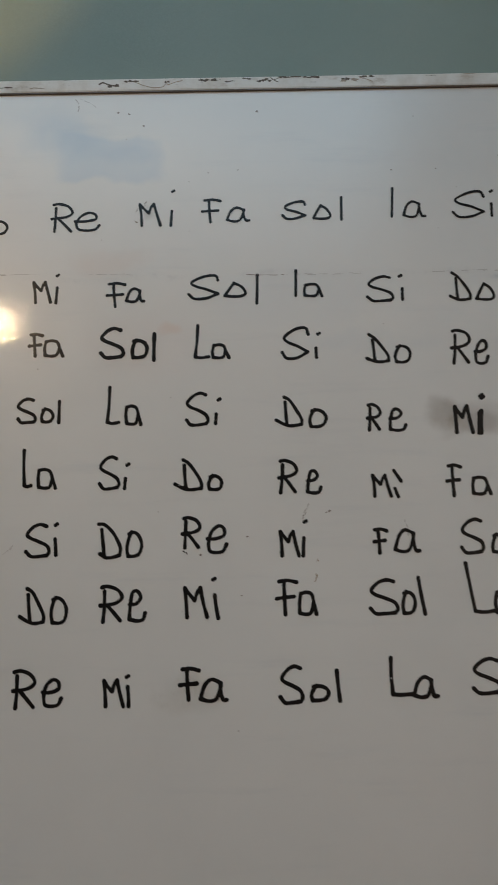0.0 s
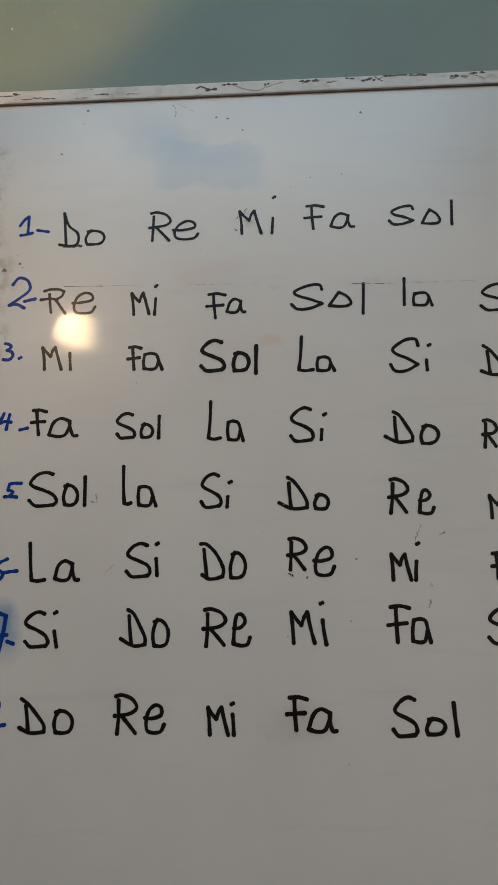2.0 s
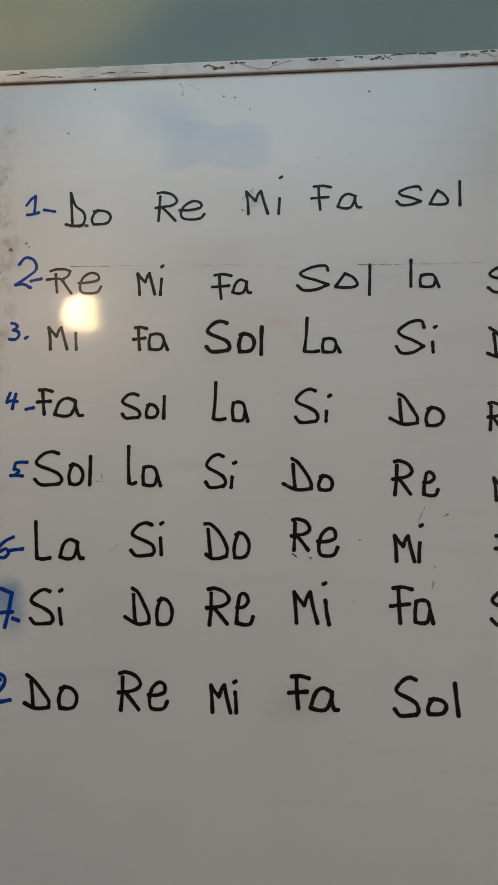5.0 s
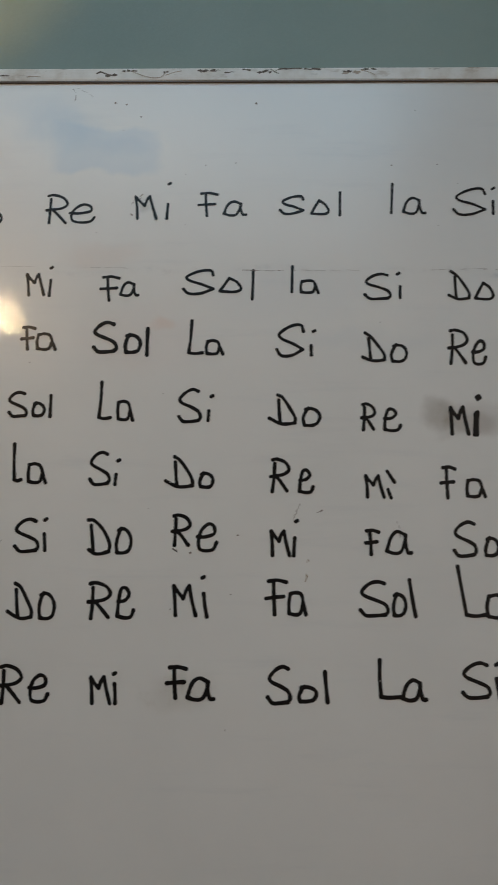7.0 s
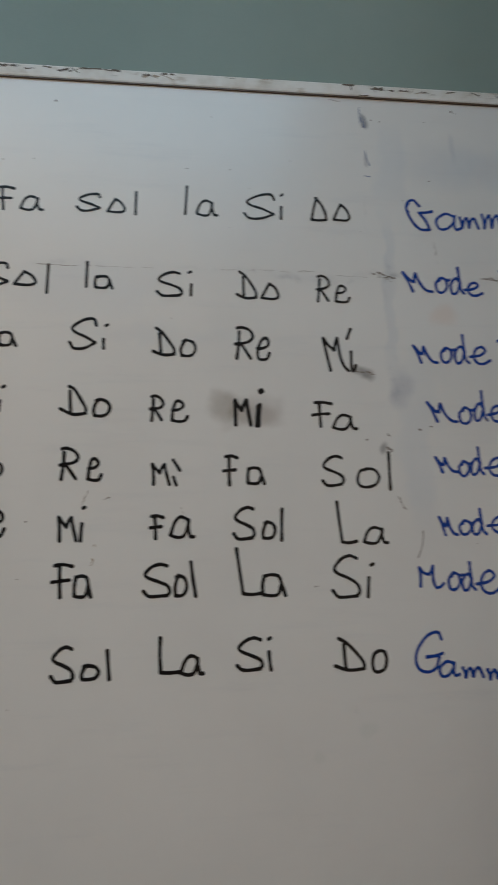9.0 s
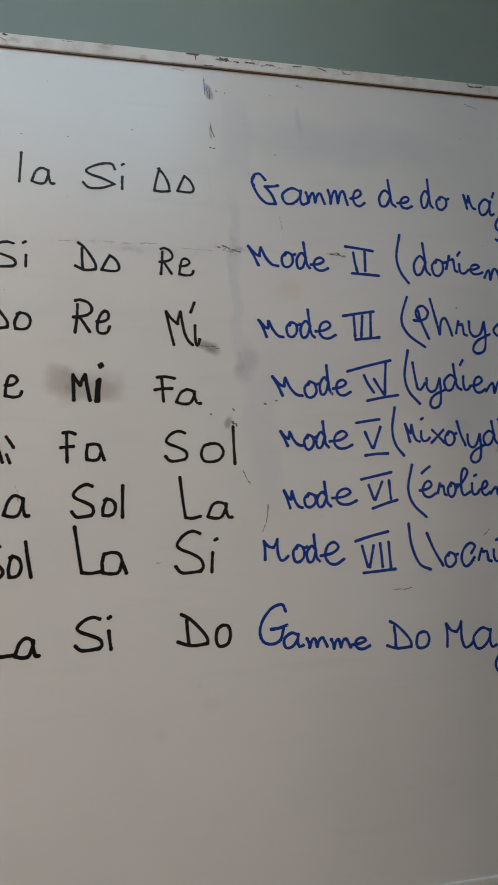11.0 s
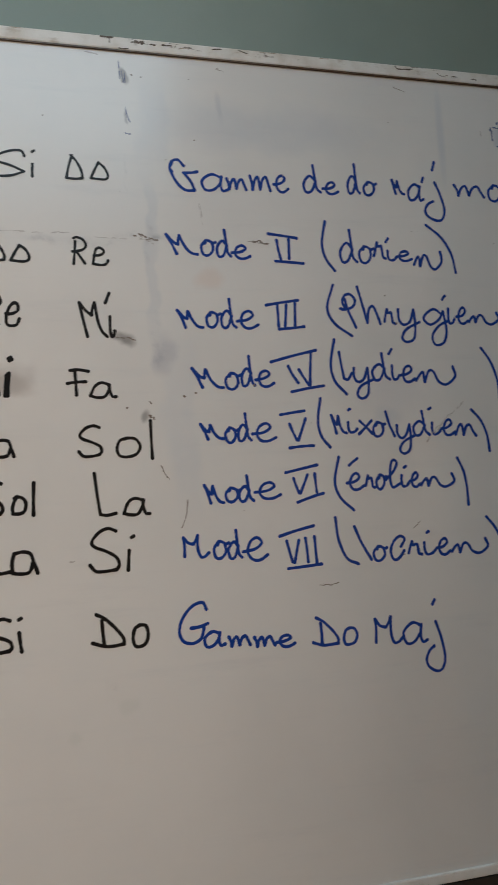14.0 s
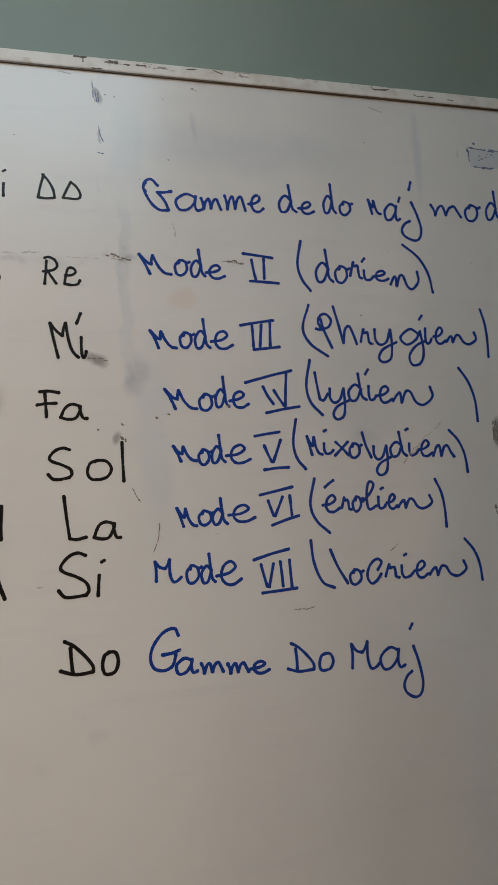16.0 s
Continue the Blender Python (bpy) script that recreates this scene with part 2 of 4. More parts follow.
def strip_material():
    """Cream-white paint, scuffed, chipped to dark wood along its outer edge."""
    m, t, b = material("chipped_white_paint", (0.74, 0.72, 0.68), 0.4)
    p = place(t)
    sep = t.nodes.new("ShaderNodeSeparateXYZ")
    t.links.new(p, sep.inputs[0])
    base = mix(t, ramp(t, noise_of(t, p, 22.0, 5.0, 0.65), 0.4, 0.75), (0.77, 0.755, 0.72), (0.60, 0.55, 0.48))
    base = mix(t, times(t, ramp(t, noise_of(t, p, 70.0, 4.0, 0.7, (0.5, 1.0, 1.0)), 0.56, 0.72), 0.6), base, (0.44, 0.36, 0.28))
    chips = times(t, ramp(t, noise_of(t, p, 55.0, 5.0, 0.75, (0.55, 1.0, 1.6)), 0.585, 0.63),
                  ramp(t, noise_of(t, p, 9.0, 2.0, 0.5), 0.46, 0.56))
    edge = ramp(t, sep.outputs["Z"], BOARD_T + 0.006, BOARD_T + 0.011)
    t.links.new(mix(t, times(t, times(t, chips, edge), 0.9), base, (0.10, 0.075, 0.05)), b.inputs["Base Color"])
    bump(t, b, noise_of(t, p, 160.0, 3.0), 0.25, 0.001)
    return m


enamel = board_material()
black_ink = ink_material("black_marker_ink", (0.004, 0.004, 0.005), (0.030, 0.026, 0.022))
blue_ink = ink_material("blue_marker_ink", (0.0005, 0.042, 0.28), (0.003, 0.10, 0.46), 0.25)
grey_ink = ink_material("dried_marker_residue", (0.47, 0.45, 0.43), (0.68, 0.66, 0.63))
faded_ink = ink_material("faded_blue_marker", (0.10, 0.14, 0.26), (0.34, 0.40, 0.52), 0.2)
chip_brown = ink_material("bare_wood_chip", (0.11, 0.085, 0.065), (0.34, 0.28, 0.22), 0.2)
chip_tan = ink_material("tan_undercoat", (0.40, 0.33, 0.26), (0.62, 0.56, 0.48), 0.2)
brown_residue = ink_material("brown_marker_residue", (0.21, 0.175, 0.15), (0.52, 0.47, 0.42), 0.2)
wall_paint = wall_material()
strip_paint = strip_material()
brown_bead = plain_material("dark_brown_bead", (0.115, 0.075, 0.05), (0.075, 0.05, 0.033), 0.3)
ceiling_paint = plain_material("ceiling_white", (0.78, 0.80, 0.82), (0.74, 0.76, 0.78), 0.8)
room_paint = plain_material("warm_wall_paint", (0.42, 0.37, 0.30), (0.37, 0.32, 0.26), 0.7)
floor_wood = plain_material("brown_floor", (0.36, 0.20, 0.09), (0.30, 0.16, 0.07), 0.5)
dark_panel = plain_material("black_lower_panel", (0.018, 0.015, 0.013), (0.03, 0.024, 0.02), 0.5)
dark_wood = plain_material("dark_brown_wall", (0.11, 0.062, 0.028), (0.08, 0.045, 0.02), 0.5)
lamp_metal = material("lamp_enamel", (0.05, 0.05, 0.05), 0.35)[0]


# ---- mesh helpers ----
def link_mesh(name, bm, mat, parent=None, label="", smooth=False):
    mesh = bpy.data.meshes.new(name)
    bm.to_mesh(mesh)
    bm.free()
    mesh.materials.append(mat)
    if smooth:
        for f in mesh.polygons:
            f.use_smooth = True
    ob = new(name, mesh)
    ob.parent = parent
    return tagged(ob, label)


def part(name, bm, mat, parent, label="", smooth=False):
    return link_mesh(name, bm, mat, parent, label, smooth)


def box(x0, x1, y0, y1, z0, z1, bevel=0.0):
    bm = bmesh.new()
    bmesh.ops.create_cube(bm, size=1, matrix=Matrix.LocRotScale(((x0 + x1) / 2, (y0 + y1) / 2, (z0 + z1) / 2), None, (x1 - x0, y1 - y0, z1 - z0)))
    if bevel:
        bmesh.ops.bevel(bm, geom=bm.edges[:], offset=bevel, segments=2, affect="EDGES", profile=0.6)
    return bm


def structure(name, mat, label, *span):
    return tagged(link_mesh(name, box(*span), mat), label, kind="structure")


# ---- the room ----
structure("wall_north", wall_paint, "grey-green gloss painted wall behind the whiteboard", ROOM_L, ROOM_R, WALL_Y, WALL_Y + 0.12, 0, CEIL)
structure("wall_south", room_paint, "plain warm painted wall across the room", ROOM_L, ROOM_R, ROOM_BACK - 0.12, ROOM_BACK, 0, CEIL)
structure("wall_west", room_paint, "plain warm painted side wall", ROOM_L - 0.12, ROOM_L, ROOM_BACK, WALL_Y, 0, CEIL)
structure("shading_pier", dark_wood, "unseen dark brown pier added to shade the whiteboard's right end", PIER_X, ROOM_R, PIER_Y, WALL_Y - 0.001, 0, CEIL)
east = structure("wall_east", room_paint, "plain painted side wall, opening added for an unseen side light", ROOM_R, ROOM_R + 0.12, ROOM_BACK, WIN_Y0, 0, CEIL)
for span in ((WIN_Y1, WALL_Y, 0, CEIL), (WIN_Y0, WIN_Y1, 0, WIN_Z0), (WIN_Y0, WIN_Y1, WIN_Z1, CEIL)):
    part("wall_section", box(ROOM_R, ROOM_R + 0.12, *span), room_paint, east)
structure("floor", floor_wood, "brown floor of the room", ROOM_L - 0.12, ROOM_R + 0.12, ROOM_BACK - 0.12, WALL_Y + 0.12, -0.1, 0)
bm = bmesh.new()
for x0, x1, y0, y1 in ((ROOM_L - 0.12, TOP_X0, ROOM_BACK - 0.12, WALL_Y + 0.12), (TOP_X1, ROOM_R + 0.12, ROOM_BACK - 0.12, WALL_Y + 0.12),
                       (TOP_X0, TOP_X1, ROOM_BACK - 0.12, TOP_Y0), (TOP_X0, TOP_X1, TOP_Y1, WALL_Y + 0.12)):  # four fields round the opening
    bmesh.ops.create_cube(bm, size=1, matrix=Matrix.LocRotScale(((x0 + x1) / 2, (y0 + y1) / 2, CEIL + 0.05), None, (x1 - x0, y1 - y0, 0.1)))
for x0, x1, y0, y1, z0, z1 in ((TOP_X0 - 0.06, TOP_X0, TOP_Y0 - 0.06, TOP_Y1 + 0.06, 0.1, SHAFT), (TOP_X1, TOP_X1 + 0.06, TOP_Y0 - 0.06, TOP_Y1 + 0.06, 0.1, SHAFT),
                               (TOP_X0, TOP_X1, TOP_Y0 - 0.06, TOP_Y0, 0.1, SHAFT), (TOP_X0, TOP_X1, TOP_Y1, TOP_Y1 + 0.06, 0.1, SHAFT)):  # its shaft
    bmesh.ops.create_cube(bm, size=1, matrix=Matrix.LocRotScale(((x0 + x1) / 2, (y0 + y1) / 2, CEIL + (z0 + z1) / 2), None, (x1 - x0, y1 - y0, z1 - z0)))
tagged(link_mesh("ceiling", bm, ceiling_paint), "plain white ceiling with a roof light", kind="structure")
structure("trim", dark_panel, "black panel on the wall below the whiteboard", ROOM_L + 0.01, PIER_X - 0.002, -0.003, WALL_Y, 0.02, BOARD_B - 0.0125)

# ---- the whiteboard ----
STRIP = 0.0158      # frame width
FRONT = -0.0026     # how far the frame stands proud
board = tagged(new("whiteboard"), "framed whiteboard covered with black and blue handwriting", "whiteboard")
board.location = (0, 0, 0)
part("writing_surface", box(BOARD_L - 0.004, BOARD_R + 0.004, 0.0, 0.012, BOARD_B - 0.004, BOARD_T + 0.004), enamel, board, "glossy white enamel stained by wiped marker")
part("frame_strip", box(BOARD_L - STRIP, BOARD_R + STRIP, FRONT, WALL_Y, BOARD_T + 0.001, BOARD_T + STRIP, 0.0016), strip_paint, board, "white painted top strip with chipped edge")
part("frame_strip", box(BOARD_L - STRIP, BOARD_R + STRIP, FRONT, WALL_Y, BOARD_B - 0.0112, BOARD_B - 0.0005, 0.0016), strip_paint, board)
part("frame_strip", box(BOARD_L - STRIP, BOARD_L - 0.002, FRONT, WALL_Y, BOARD_B - 0.002, BOARD_T + 0.002, 0.0022), strip_paint, board)
part("frame_strip", box(BOARD_R + 0.002, BOARD_R + STRIP, FRONT, WALL_Y, BOARD_B - 0.002, BOARD_T + 0.002, 0.0022), strip_paint, board)


def bead(x0, x1, z0, z1):
    return box(x0, x1, -0.0020, 0.003, z0, z1, 0.0004)


part("bead", bead(BOARD_L, BOARD_R, BOARD_T - 0.0006, BOARD_T + 0.0012), brown_bead, board, "dark brown bead between frame and surface")

# ---- handwriting: an alphabet of pen strokes in a unit box ----
GLYPHS = {}


def glyph(name, *strokes):
    GLYPHS[name] = [[tuple(float(v) for v in pair.split(",")) for pair in s.split()] for s in strokes]


glyph("D", ".1,1 .38,.84 .74,.5 .97,.22 .98,.04", ".98,.04 .65,0 .36,.02 0,.14", ".27,.8 .32,.42 .36,.03")
glyph("D1", ".26,1 .3,.5 .34,.05", ".26,1 .5,.62 .9,.42 1,.22 .85,.04 .5,0 0,.05")
glyph("D2", ".3,1 .12,.5 0,.03", "0,.03 .5,0 1,.03", ".22,1 .58,.76 .88,.36 1,.03")
glyph("D3", ".3,1 .52,.88 .82,.5 .98,.22 .98,.04", ".98,.04 .65,0 .38,.03 0,.2", ".34,.82 .38,.42 .42,.03")
glyph("D4", "0,1 .28,.97 .68,.72 1,.3 .96,.06", ".96,.06 .6,0 .3,.02 .06,.12", ".14,.84 .2,.42 .26,.03")
glyph("a2", ".08,.94 .4,1 .7,.9 .84,.5 1,0", ".08,.94 .02,.5 .06,.06", ".06,.06 .4,0 .68,.08 .82,.5")
glyph("o", ".12,.92 .5,.97 .85,.8 1,.48 .85,.12 .5,0 .08,.03", ".08,.03 0,.35 .1,.7 .3,1")
glyph("o2", ".42,1 .2,.55 0,.05", "0,.05 .45,0 .85,.02 1,.25 .78,.72 .42,1")
glyph("o0", ".42,1 .12,.85 0,.4 .15,.05 .5,0 .85,.14 1,.55 .8,.93 .42,1 .3,.95")
glyph("R", ".2,.86 .18,.42 .12,0", ".08,.97 .35,1 .8,.9 1,.68 .72,.53 .25,.48 0,.46", ".3,.48 .6,.26 .92,.02")
glyph("R2", ".15,.93 .4,1 .75,.98 .95,.9", ".95,.9 .86,.7 .62,.55", "0,.56 .4,.6 .66,.55", ".62,.55 .84,.2 1,-.04", ".36,.78 .38,.4 .42,0")
glyph("e", "0,.52 .4,.52 .85,.64 .84,.9 .55,1 .22,.78 .06,.4 .12,.08 .42,0 .82,.05 1,.3")
glyph("e2", ".12,.55 .5,.58 .74,.78 .56,1 .28,.95 .15,.5 .1,.06", ".1,.06 .5,0 .86,.04 1,.25")
glyph("M", ".1,0 .06,.5 0,.95", "0,.97 .2,.76 .42,.56", ".42,.56 .56,.84 .68,.97", ".68,.97 .82,.5 1,0")
glyph("M2", ".34,0 .18,.5 .04,.97", ".04,.97 .25,.76 .46,.62", ".46,.62 .5,.85 .56,.97", ".56,.97 .68,.45 .82,.16 1,0")
glyph("F", ".12,.97 .55,1 1,.93", ".36,.96 .4,.5 .46,0", "0,.47 .4,.5 .88,.52")
glyph("a", ".76,.84 .44,1 .18,.74 .02,.12", ".02,.12 .3,0 .58,.08 .74,.55 .76,.84", ".74,.8 .77,.42 .86,.06 1,.04")
glyph("S", ".88,.94 .62,1 .3,.92 .05,.71 .16,.58 .55,.46 .9,.32 1,.14 .9,.03", ".9,.03 .5,0 .2,.01 0,.16")
glyph("s", "1,.8 .9,1 .5,.96 .1,.72 .22,.55 .6,.4 1,.2", "1,.2 .6,.02 .2,0 0,.2")
glyph("l", "0,1 .45,.5 1,0")
glyph("l2", "1,1 .5,.5 0,0")
glyph("L", ".26,1 .22,.5 .1,.03", ".1,.03 .5,0 1,.03")
glyph("L0", ".06,1 .08,.5 .14,.03", ".14,.03 .5,0 1,.03")
glyph("L3", "0,1 .14,.5 .28,.03", ".28,.03 .6,0 1,.04")
glyph("dot", ".28,.4 .5,.52 .72,.62")
glyph("up", "0,0 .5,.55 1,1")
glyph("dn", "0,1 .5,.55 1,0")
glyph("G", ".95,.82 .8,1 .42,.92 .1,.62 0,.32 .14,.08 .46,0 .76,.1 .86,.36", ".42,.38 .72,.4 1,.46")
glyph("G1", ".52,.8 .3,1 .08,.92 .04,.66 .28,.26 .58,.03 .9,.03", ".1,.9 .02,.72 .1,.6", ".5,.58 .78,.6 1,.64", ".56,.54 .78,.3 .92,.04")
glyph("ac", ".72,.84 .36,1 .02,.58 .14,.04 .44,.06 .68,.44 .74,.88", ".74,.88 .72,.34 .82,.02 1,.1")
glyph("m", "0,.95 .1,.5 .15,.03", ".15,.03 .24,.7 .38,.9 .5,.1", ".5,.1 .6,.72 .76,.92 .88,.5 1,0")
glyph("ec", "0,.42 .46,.5 .74,.76 .56,1 .28,.84 .18,.4 .36,.05 .68,0 1,.2")
glyph("d", ".66,.46 .34,.6 .02,.34 .14,.03 .46,.06 .7,.42", ".5,1 .62,.6 .76,.18 1,.03")
glyph("oc", ".34,1 .04,.6 .18,.08 .54,0 .84,.36 .74,.84 .4,1 .28,.8", ".74,.86 .88,.82 1,.88")
glyph("Mc", "0,1 .18,.55 .34,.04", "0,1 .26,.6 .38,.52", ".38,.52 .39,.75 .42,.95", ".42,.95 .6,.42 .8,.1 1,.03")
glyph("Mm", ".08,.1 .06,.6 .02,.95", ".02,.95 .2,.7 .4,.62", ".4,.62 .5,.8 .56,1", ".56,1 .58,.4 .7,.04 .86,.05 1,.2")
glyph("j", ".48,1 .76,.7 1,.3 .92,.06 .6,0 .14,.1 0,.26 .14,.42 .4,.5")
glyph("n", "0,.2 .1,.55 .17,.6 .22,.14", ".22,.14 .32,.68 .44,.64 .58,.16 .78,0 1,.4 .93,.9")
glyph("n2", "0,.1 .16,.76 .3,.88 .38,.08", ".38,.08 .52,.76 .68,.86 .82,.4 1,0")
glyph("rc", "0,.2 .1,.6 .22,1", ".22,1 .3,.76 .6,.8 .7,.5 .78,.14 1,.05")
glyph("ic", "0,1 .05,.4 .3,.03 .75,.08 1,.32")
glyph("h", "0,1 .24,.5 .45,.03", ".45,.03 .5,.38 .68,.48 .84,.26 1,0")
glyph("P", ".28,.86 .5,.5 1,0", "0,.56 .3,.54 .75,.62 .9,.82 .6,1 .25,.96 .12,.76 .3,.6")
glyph("y", "0,1 .04,.7 .26,.54 .54,.64 .7,1", ".7,1 .8,.55 .76,.12 .44,0 .22,.14 .4,.4 1,.62")
glyph("g", ".72,.86 .36,1 0,.76 .26,.56 .6,.7 .76,.94", ".76,.94 .92,.4 .82,.06 .5,0 .36,.24 .6,.52 1,.68")
glyph("x", "0,1 .5,.5 1,0", ".9,1 .4,.4 0,0")
glyph("C", ".74,.56 1,.86 .62,1 .16,.74 0,.32 .28,0 .66,.06 1,.36")
glyph("lc", "0,.3 .5,.58 .76,.88 .5,1 .3,.8 .3,.3 .5,.02 1,.14")
glyph("Lc", "0,1 .2,.5 .42,.05", ".42,.05 .7,0 1,.22")
glyph("(", ".2,1 0,.55 .3,.24 1,0")
glyph("(2", "0,1 .14,.55 .5,.14 1,0")
glyph(")", "0,1 .5,.74 .84,.4 1,0")
glyph("1", "0,.52 .4,.82 .76,1", ".76,1 .7,.5 .66,.06", ".08,0 .5,.02 1,.1")
glyph("2", ".2,.78 .5,1 .9,.9 1,.6 .5,.32 .02,.1", ".02,.1 .4,.12 .72,0")
glyph("3", ".2,1 .62,.95 .86,.8 .42,.6", ".42,.6 .9,.5 1,.26 .6,.03 0,.05")
glyph("4", ".36,1 .1,.62 .04,.42", ".04,.42 .5,.5 1,.44", ".9,.9 .72,.5 .56,0")
glyph("5", "1,.98 .6,1 .28,.92", ".28,.92 .2,.5", ".2,.5 .5,.36 .3,.06", "0,.03 .4,.05 .72,0")
glyph("6", "1,1 .5,.78 .1,.4 .08,.1 .42,0 .74,.2 .6,.42 .2,.3")
glyph("7", ".12,.72 0,1", "0,1 .5,.92 .95,.84", ".95,.84 .8,.4 .6,0", ".3,.35 .65,.36 1,.38")
glyph("8", ".72,.86 .4,.98 .06,.84 .18,.6 .5,.4 .6,.14 .3,0 .04,.1 .4,.45 .9,.68 1,.9 .66,1 .36,.92")


def spline(points, steps=6):
    """A smooth line through the points."""
    if len(points) < 3:
        a, b = points
        return [a.lerp(b, k / 4) for k in range(5)]
    p = [points[0] * 2 - points[1], *points, points[-1] * 2 - points[-2]]
    line = []
    for a, b, c, d in zip(p, p[1:], p[2:], p[3:]):
        for k in range(steps):
            u = k / steps
            line.append(0.5 * (2 * b + (c - a) * u + (2 * a - 5 * b + 4 * c - d) * u * u + (3 * b - a - 3 * c + d) * u ** 3))
    return line + [points[-1].copy()]


def ribbon(bm, line, width, lift):
    """One pen stroke: a low, rounded band of ink with round ends, lying on the board."""
    n, seed = len(line), random.random() * 50
    rows = []

    def row(c, side, half, y):
        rows.append([bm.verts.new((c.x + side.x * half * s, y * k, c.y + side.y * half * s)) for s, k in ((-1, 0.9), (-0.55, 1), (0.55, 1), (1, 0.9))])

    for k, c in enumerate(line):
        way = line[min(k + 1, n - 1)] - line[max(k - 1, 0)]
        way = way.normalized() if way.length > 1e-9 else Vector((1, 0))
        side = Vector((-way.y, way.x))
        rest = max(0.0, 1 - min(k, n - 1 - k) / 3.0) if n > 8 else 0.0      # the pen dwells at both ends
        half = width / 2 * (0.95 + 0.17 * noise.noise((seed, k * 0.21, 0)) + 0.13 * noise.noise((seed, k * 0.8, 5)) + 0.12 * rest)
        y = -(lift + 0.00003 * k / n)
        ends = ((-0.97, 0.25), (-0.75, 0.66), (-0.4, 0.92))
        if k == 0:
            for along, r in ends:
                row(c + way * along * half, side, half * r, y)
        row(c, side, half, y)
        if k == n - 1:
            for along, r in reversed(ends):
                row(c - way * along * half, side, half * r, y)
    for a, b in zip(rows, rows[1:]):
        for k in range(3):
            bm.faces.new((a[k], a[k + 1], b[k + 1], b[k]))


def ink(text, mat, width, *letters):
    """One written word: its letters are strokes of the alphabet, each in a box of its own (x, z, width, height, slant)."""
    kind = "digit" if text.isdigit() else "dash" if text == "-" else "word"
    word = None
    if len(letters) > 1:
        word = tagged(new("word"), f"{text} handwritten in {'blue' if mat == blue_ink else 'black'} marker")
        word.parent, word.location = board, (letters[0][1], 0, letters[0][2])
    for sign, x, z, w, h, slant in letters:
        bm = bmesh.new()
        base = Vector((x, z))
        off = base if word is None else base - Vector((letters[0][1], letters[0][2]))
        for count, stroke in enumerate(GLYPHS[sign]):
            pts = [Vector((u * w + v * slant, v * h)) for u, v in stroke]
            pts = [q + Vector((noise.noise(((q.x + x) * 90, (q.y + z) * 90, 3)), noise.noise(((q.x + x) * 90, (q.y + z) * 90, 8)))) * 0.0006 for q in pts]
            ribbon(bm, spline(pts), width, 0.00022 + 0.00006 * count + 0.00004 * (int(x * 5000) % 3))
        bmesh.ops.recalc_face_normals(bm, faces=bm.faces[:])
        if word is None:
            ob = part(kind, bm, mat, board, f"{text} handwritten in blue marker", True)
        else:
            name = {"dot": "letter_dot", "up": "pen_line", "dn": "pen_line", "(": "bracket", "(2": "bracket", ")": "bracket"}.get(sign, "letter")
            ob = part(name, bm, mat, word, "", True)
        ob.location = (off.x, 0, off.y)


ink("1", blue_ink, 0.0032, ("1", -0.1387, 1.5858, 0.0133, 0.0208, -0.0009))
ink("-", blue_ink, 0.0032, ("dn", -0.1196, 1.5886, 0.0115, 0.0024, -0.0001))
ink("Do", black_ink, 0.0030, ("D1", -0.0955, 1.5721, 0.0206, 0.0367, -0.0013), ("o", -0.0677, 1.5731, 0.0199, 0.0157, -0.0005))
ink("Re", black_ink, 0.0030, ("R", -0.0000, 1.5747, 0.0220, 0.0320, -0.0005), ("e", 0.0249, 1.5757, 0.0260, 0.0200, -0.0002))
ink("Mi", black_ink, 0.0030, ("M", 0.0945, 1.5802, 0.0222, 0.0249, 0.0001), ("l2", 0.1277, 1.5795, 0.0011, 0.0167, 0.0002), ("dot", 0.1281, 1.6165, 0.0041, 0.0050, 0.0001))
ink("Fa", black_ink, 0.0030, ("F", 0.1614, 1.5824, 0.0196, 0.0260, 0.0005), ("a", 0.1879, 1.5832, 0.0240, 0.0154, 0.0004))
ink("sol", black_ink, 0.0030, ("s", 0.2480, 1.5848, 0.0243, 0.0196, 0.0007), ("o2", 0.2814, 1.5844, 0.0180, 0.0152, 0.0007), ("l", 0.3109, 1.5831, 0.0006, 0.0256, 0.0013))
ink("la", black_ink, 0.0029, ("l2", 0.3661, 1.5853, 0.0014, 0.0329, 0.0003), ("a", 0.3781, 1.5846, 0.0236, 0.0175, 0.0002))
ink("Si", black_ink, 0.0029, ("s", 0.4319, 1.5833, 0.0334, 0.0290, 0.0007), ("l2", 0.4735, 1.5839, 0.0004, 0.0143, 0.0004), ("dot", 0.4723, 1.6099, 0.0045, 0.0054, 0.0002))
ink("Do", black_ink, 0.0029, ("D2", 0.5088, 1.5843, 0.0170, 0.0265, 0.0010), ("o2", 0.5347, 1.5849, 0.0177, 0.0191, 0.0008))
ink("2", blue_ink, 0.0034, ("2", -0.1469, 1.5054, 0.0225, 0.0330, -0.0016))
ink("-", blue_ink, 0.0034, ("up", -0.1302, 1.5127, 0.0107, 0.0023, -0.0001))
ink("Re", black_ink, 0.0030, ("R2", -0.1126, 1.4996, 0.0257, 0.0253, -0.0009), ("e", -0.0790, 1.4980, 0.0237, 0.0220, -0.0007))
ink("Mi", black_ink, 0.0032, ("M", -0.0167, 1.4955, 0.0174, 0.0235, -0.0005), ("l2", 0.0062, 1.4951, 0.0015, 0.0167, -0.0003), ("dot", 0.0056, 1.5232, 0.0041, 0.0049, -0.0001))
ink("Fa", black_ink, 0.0032, ("F", 0.0603, 1.4894, 0.0188, 0.0262, -0.0001), ("a", 0.0805, 1.4943, 0.0188, 0.0148, 0.0000))
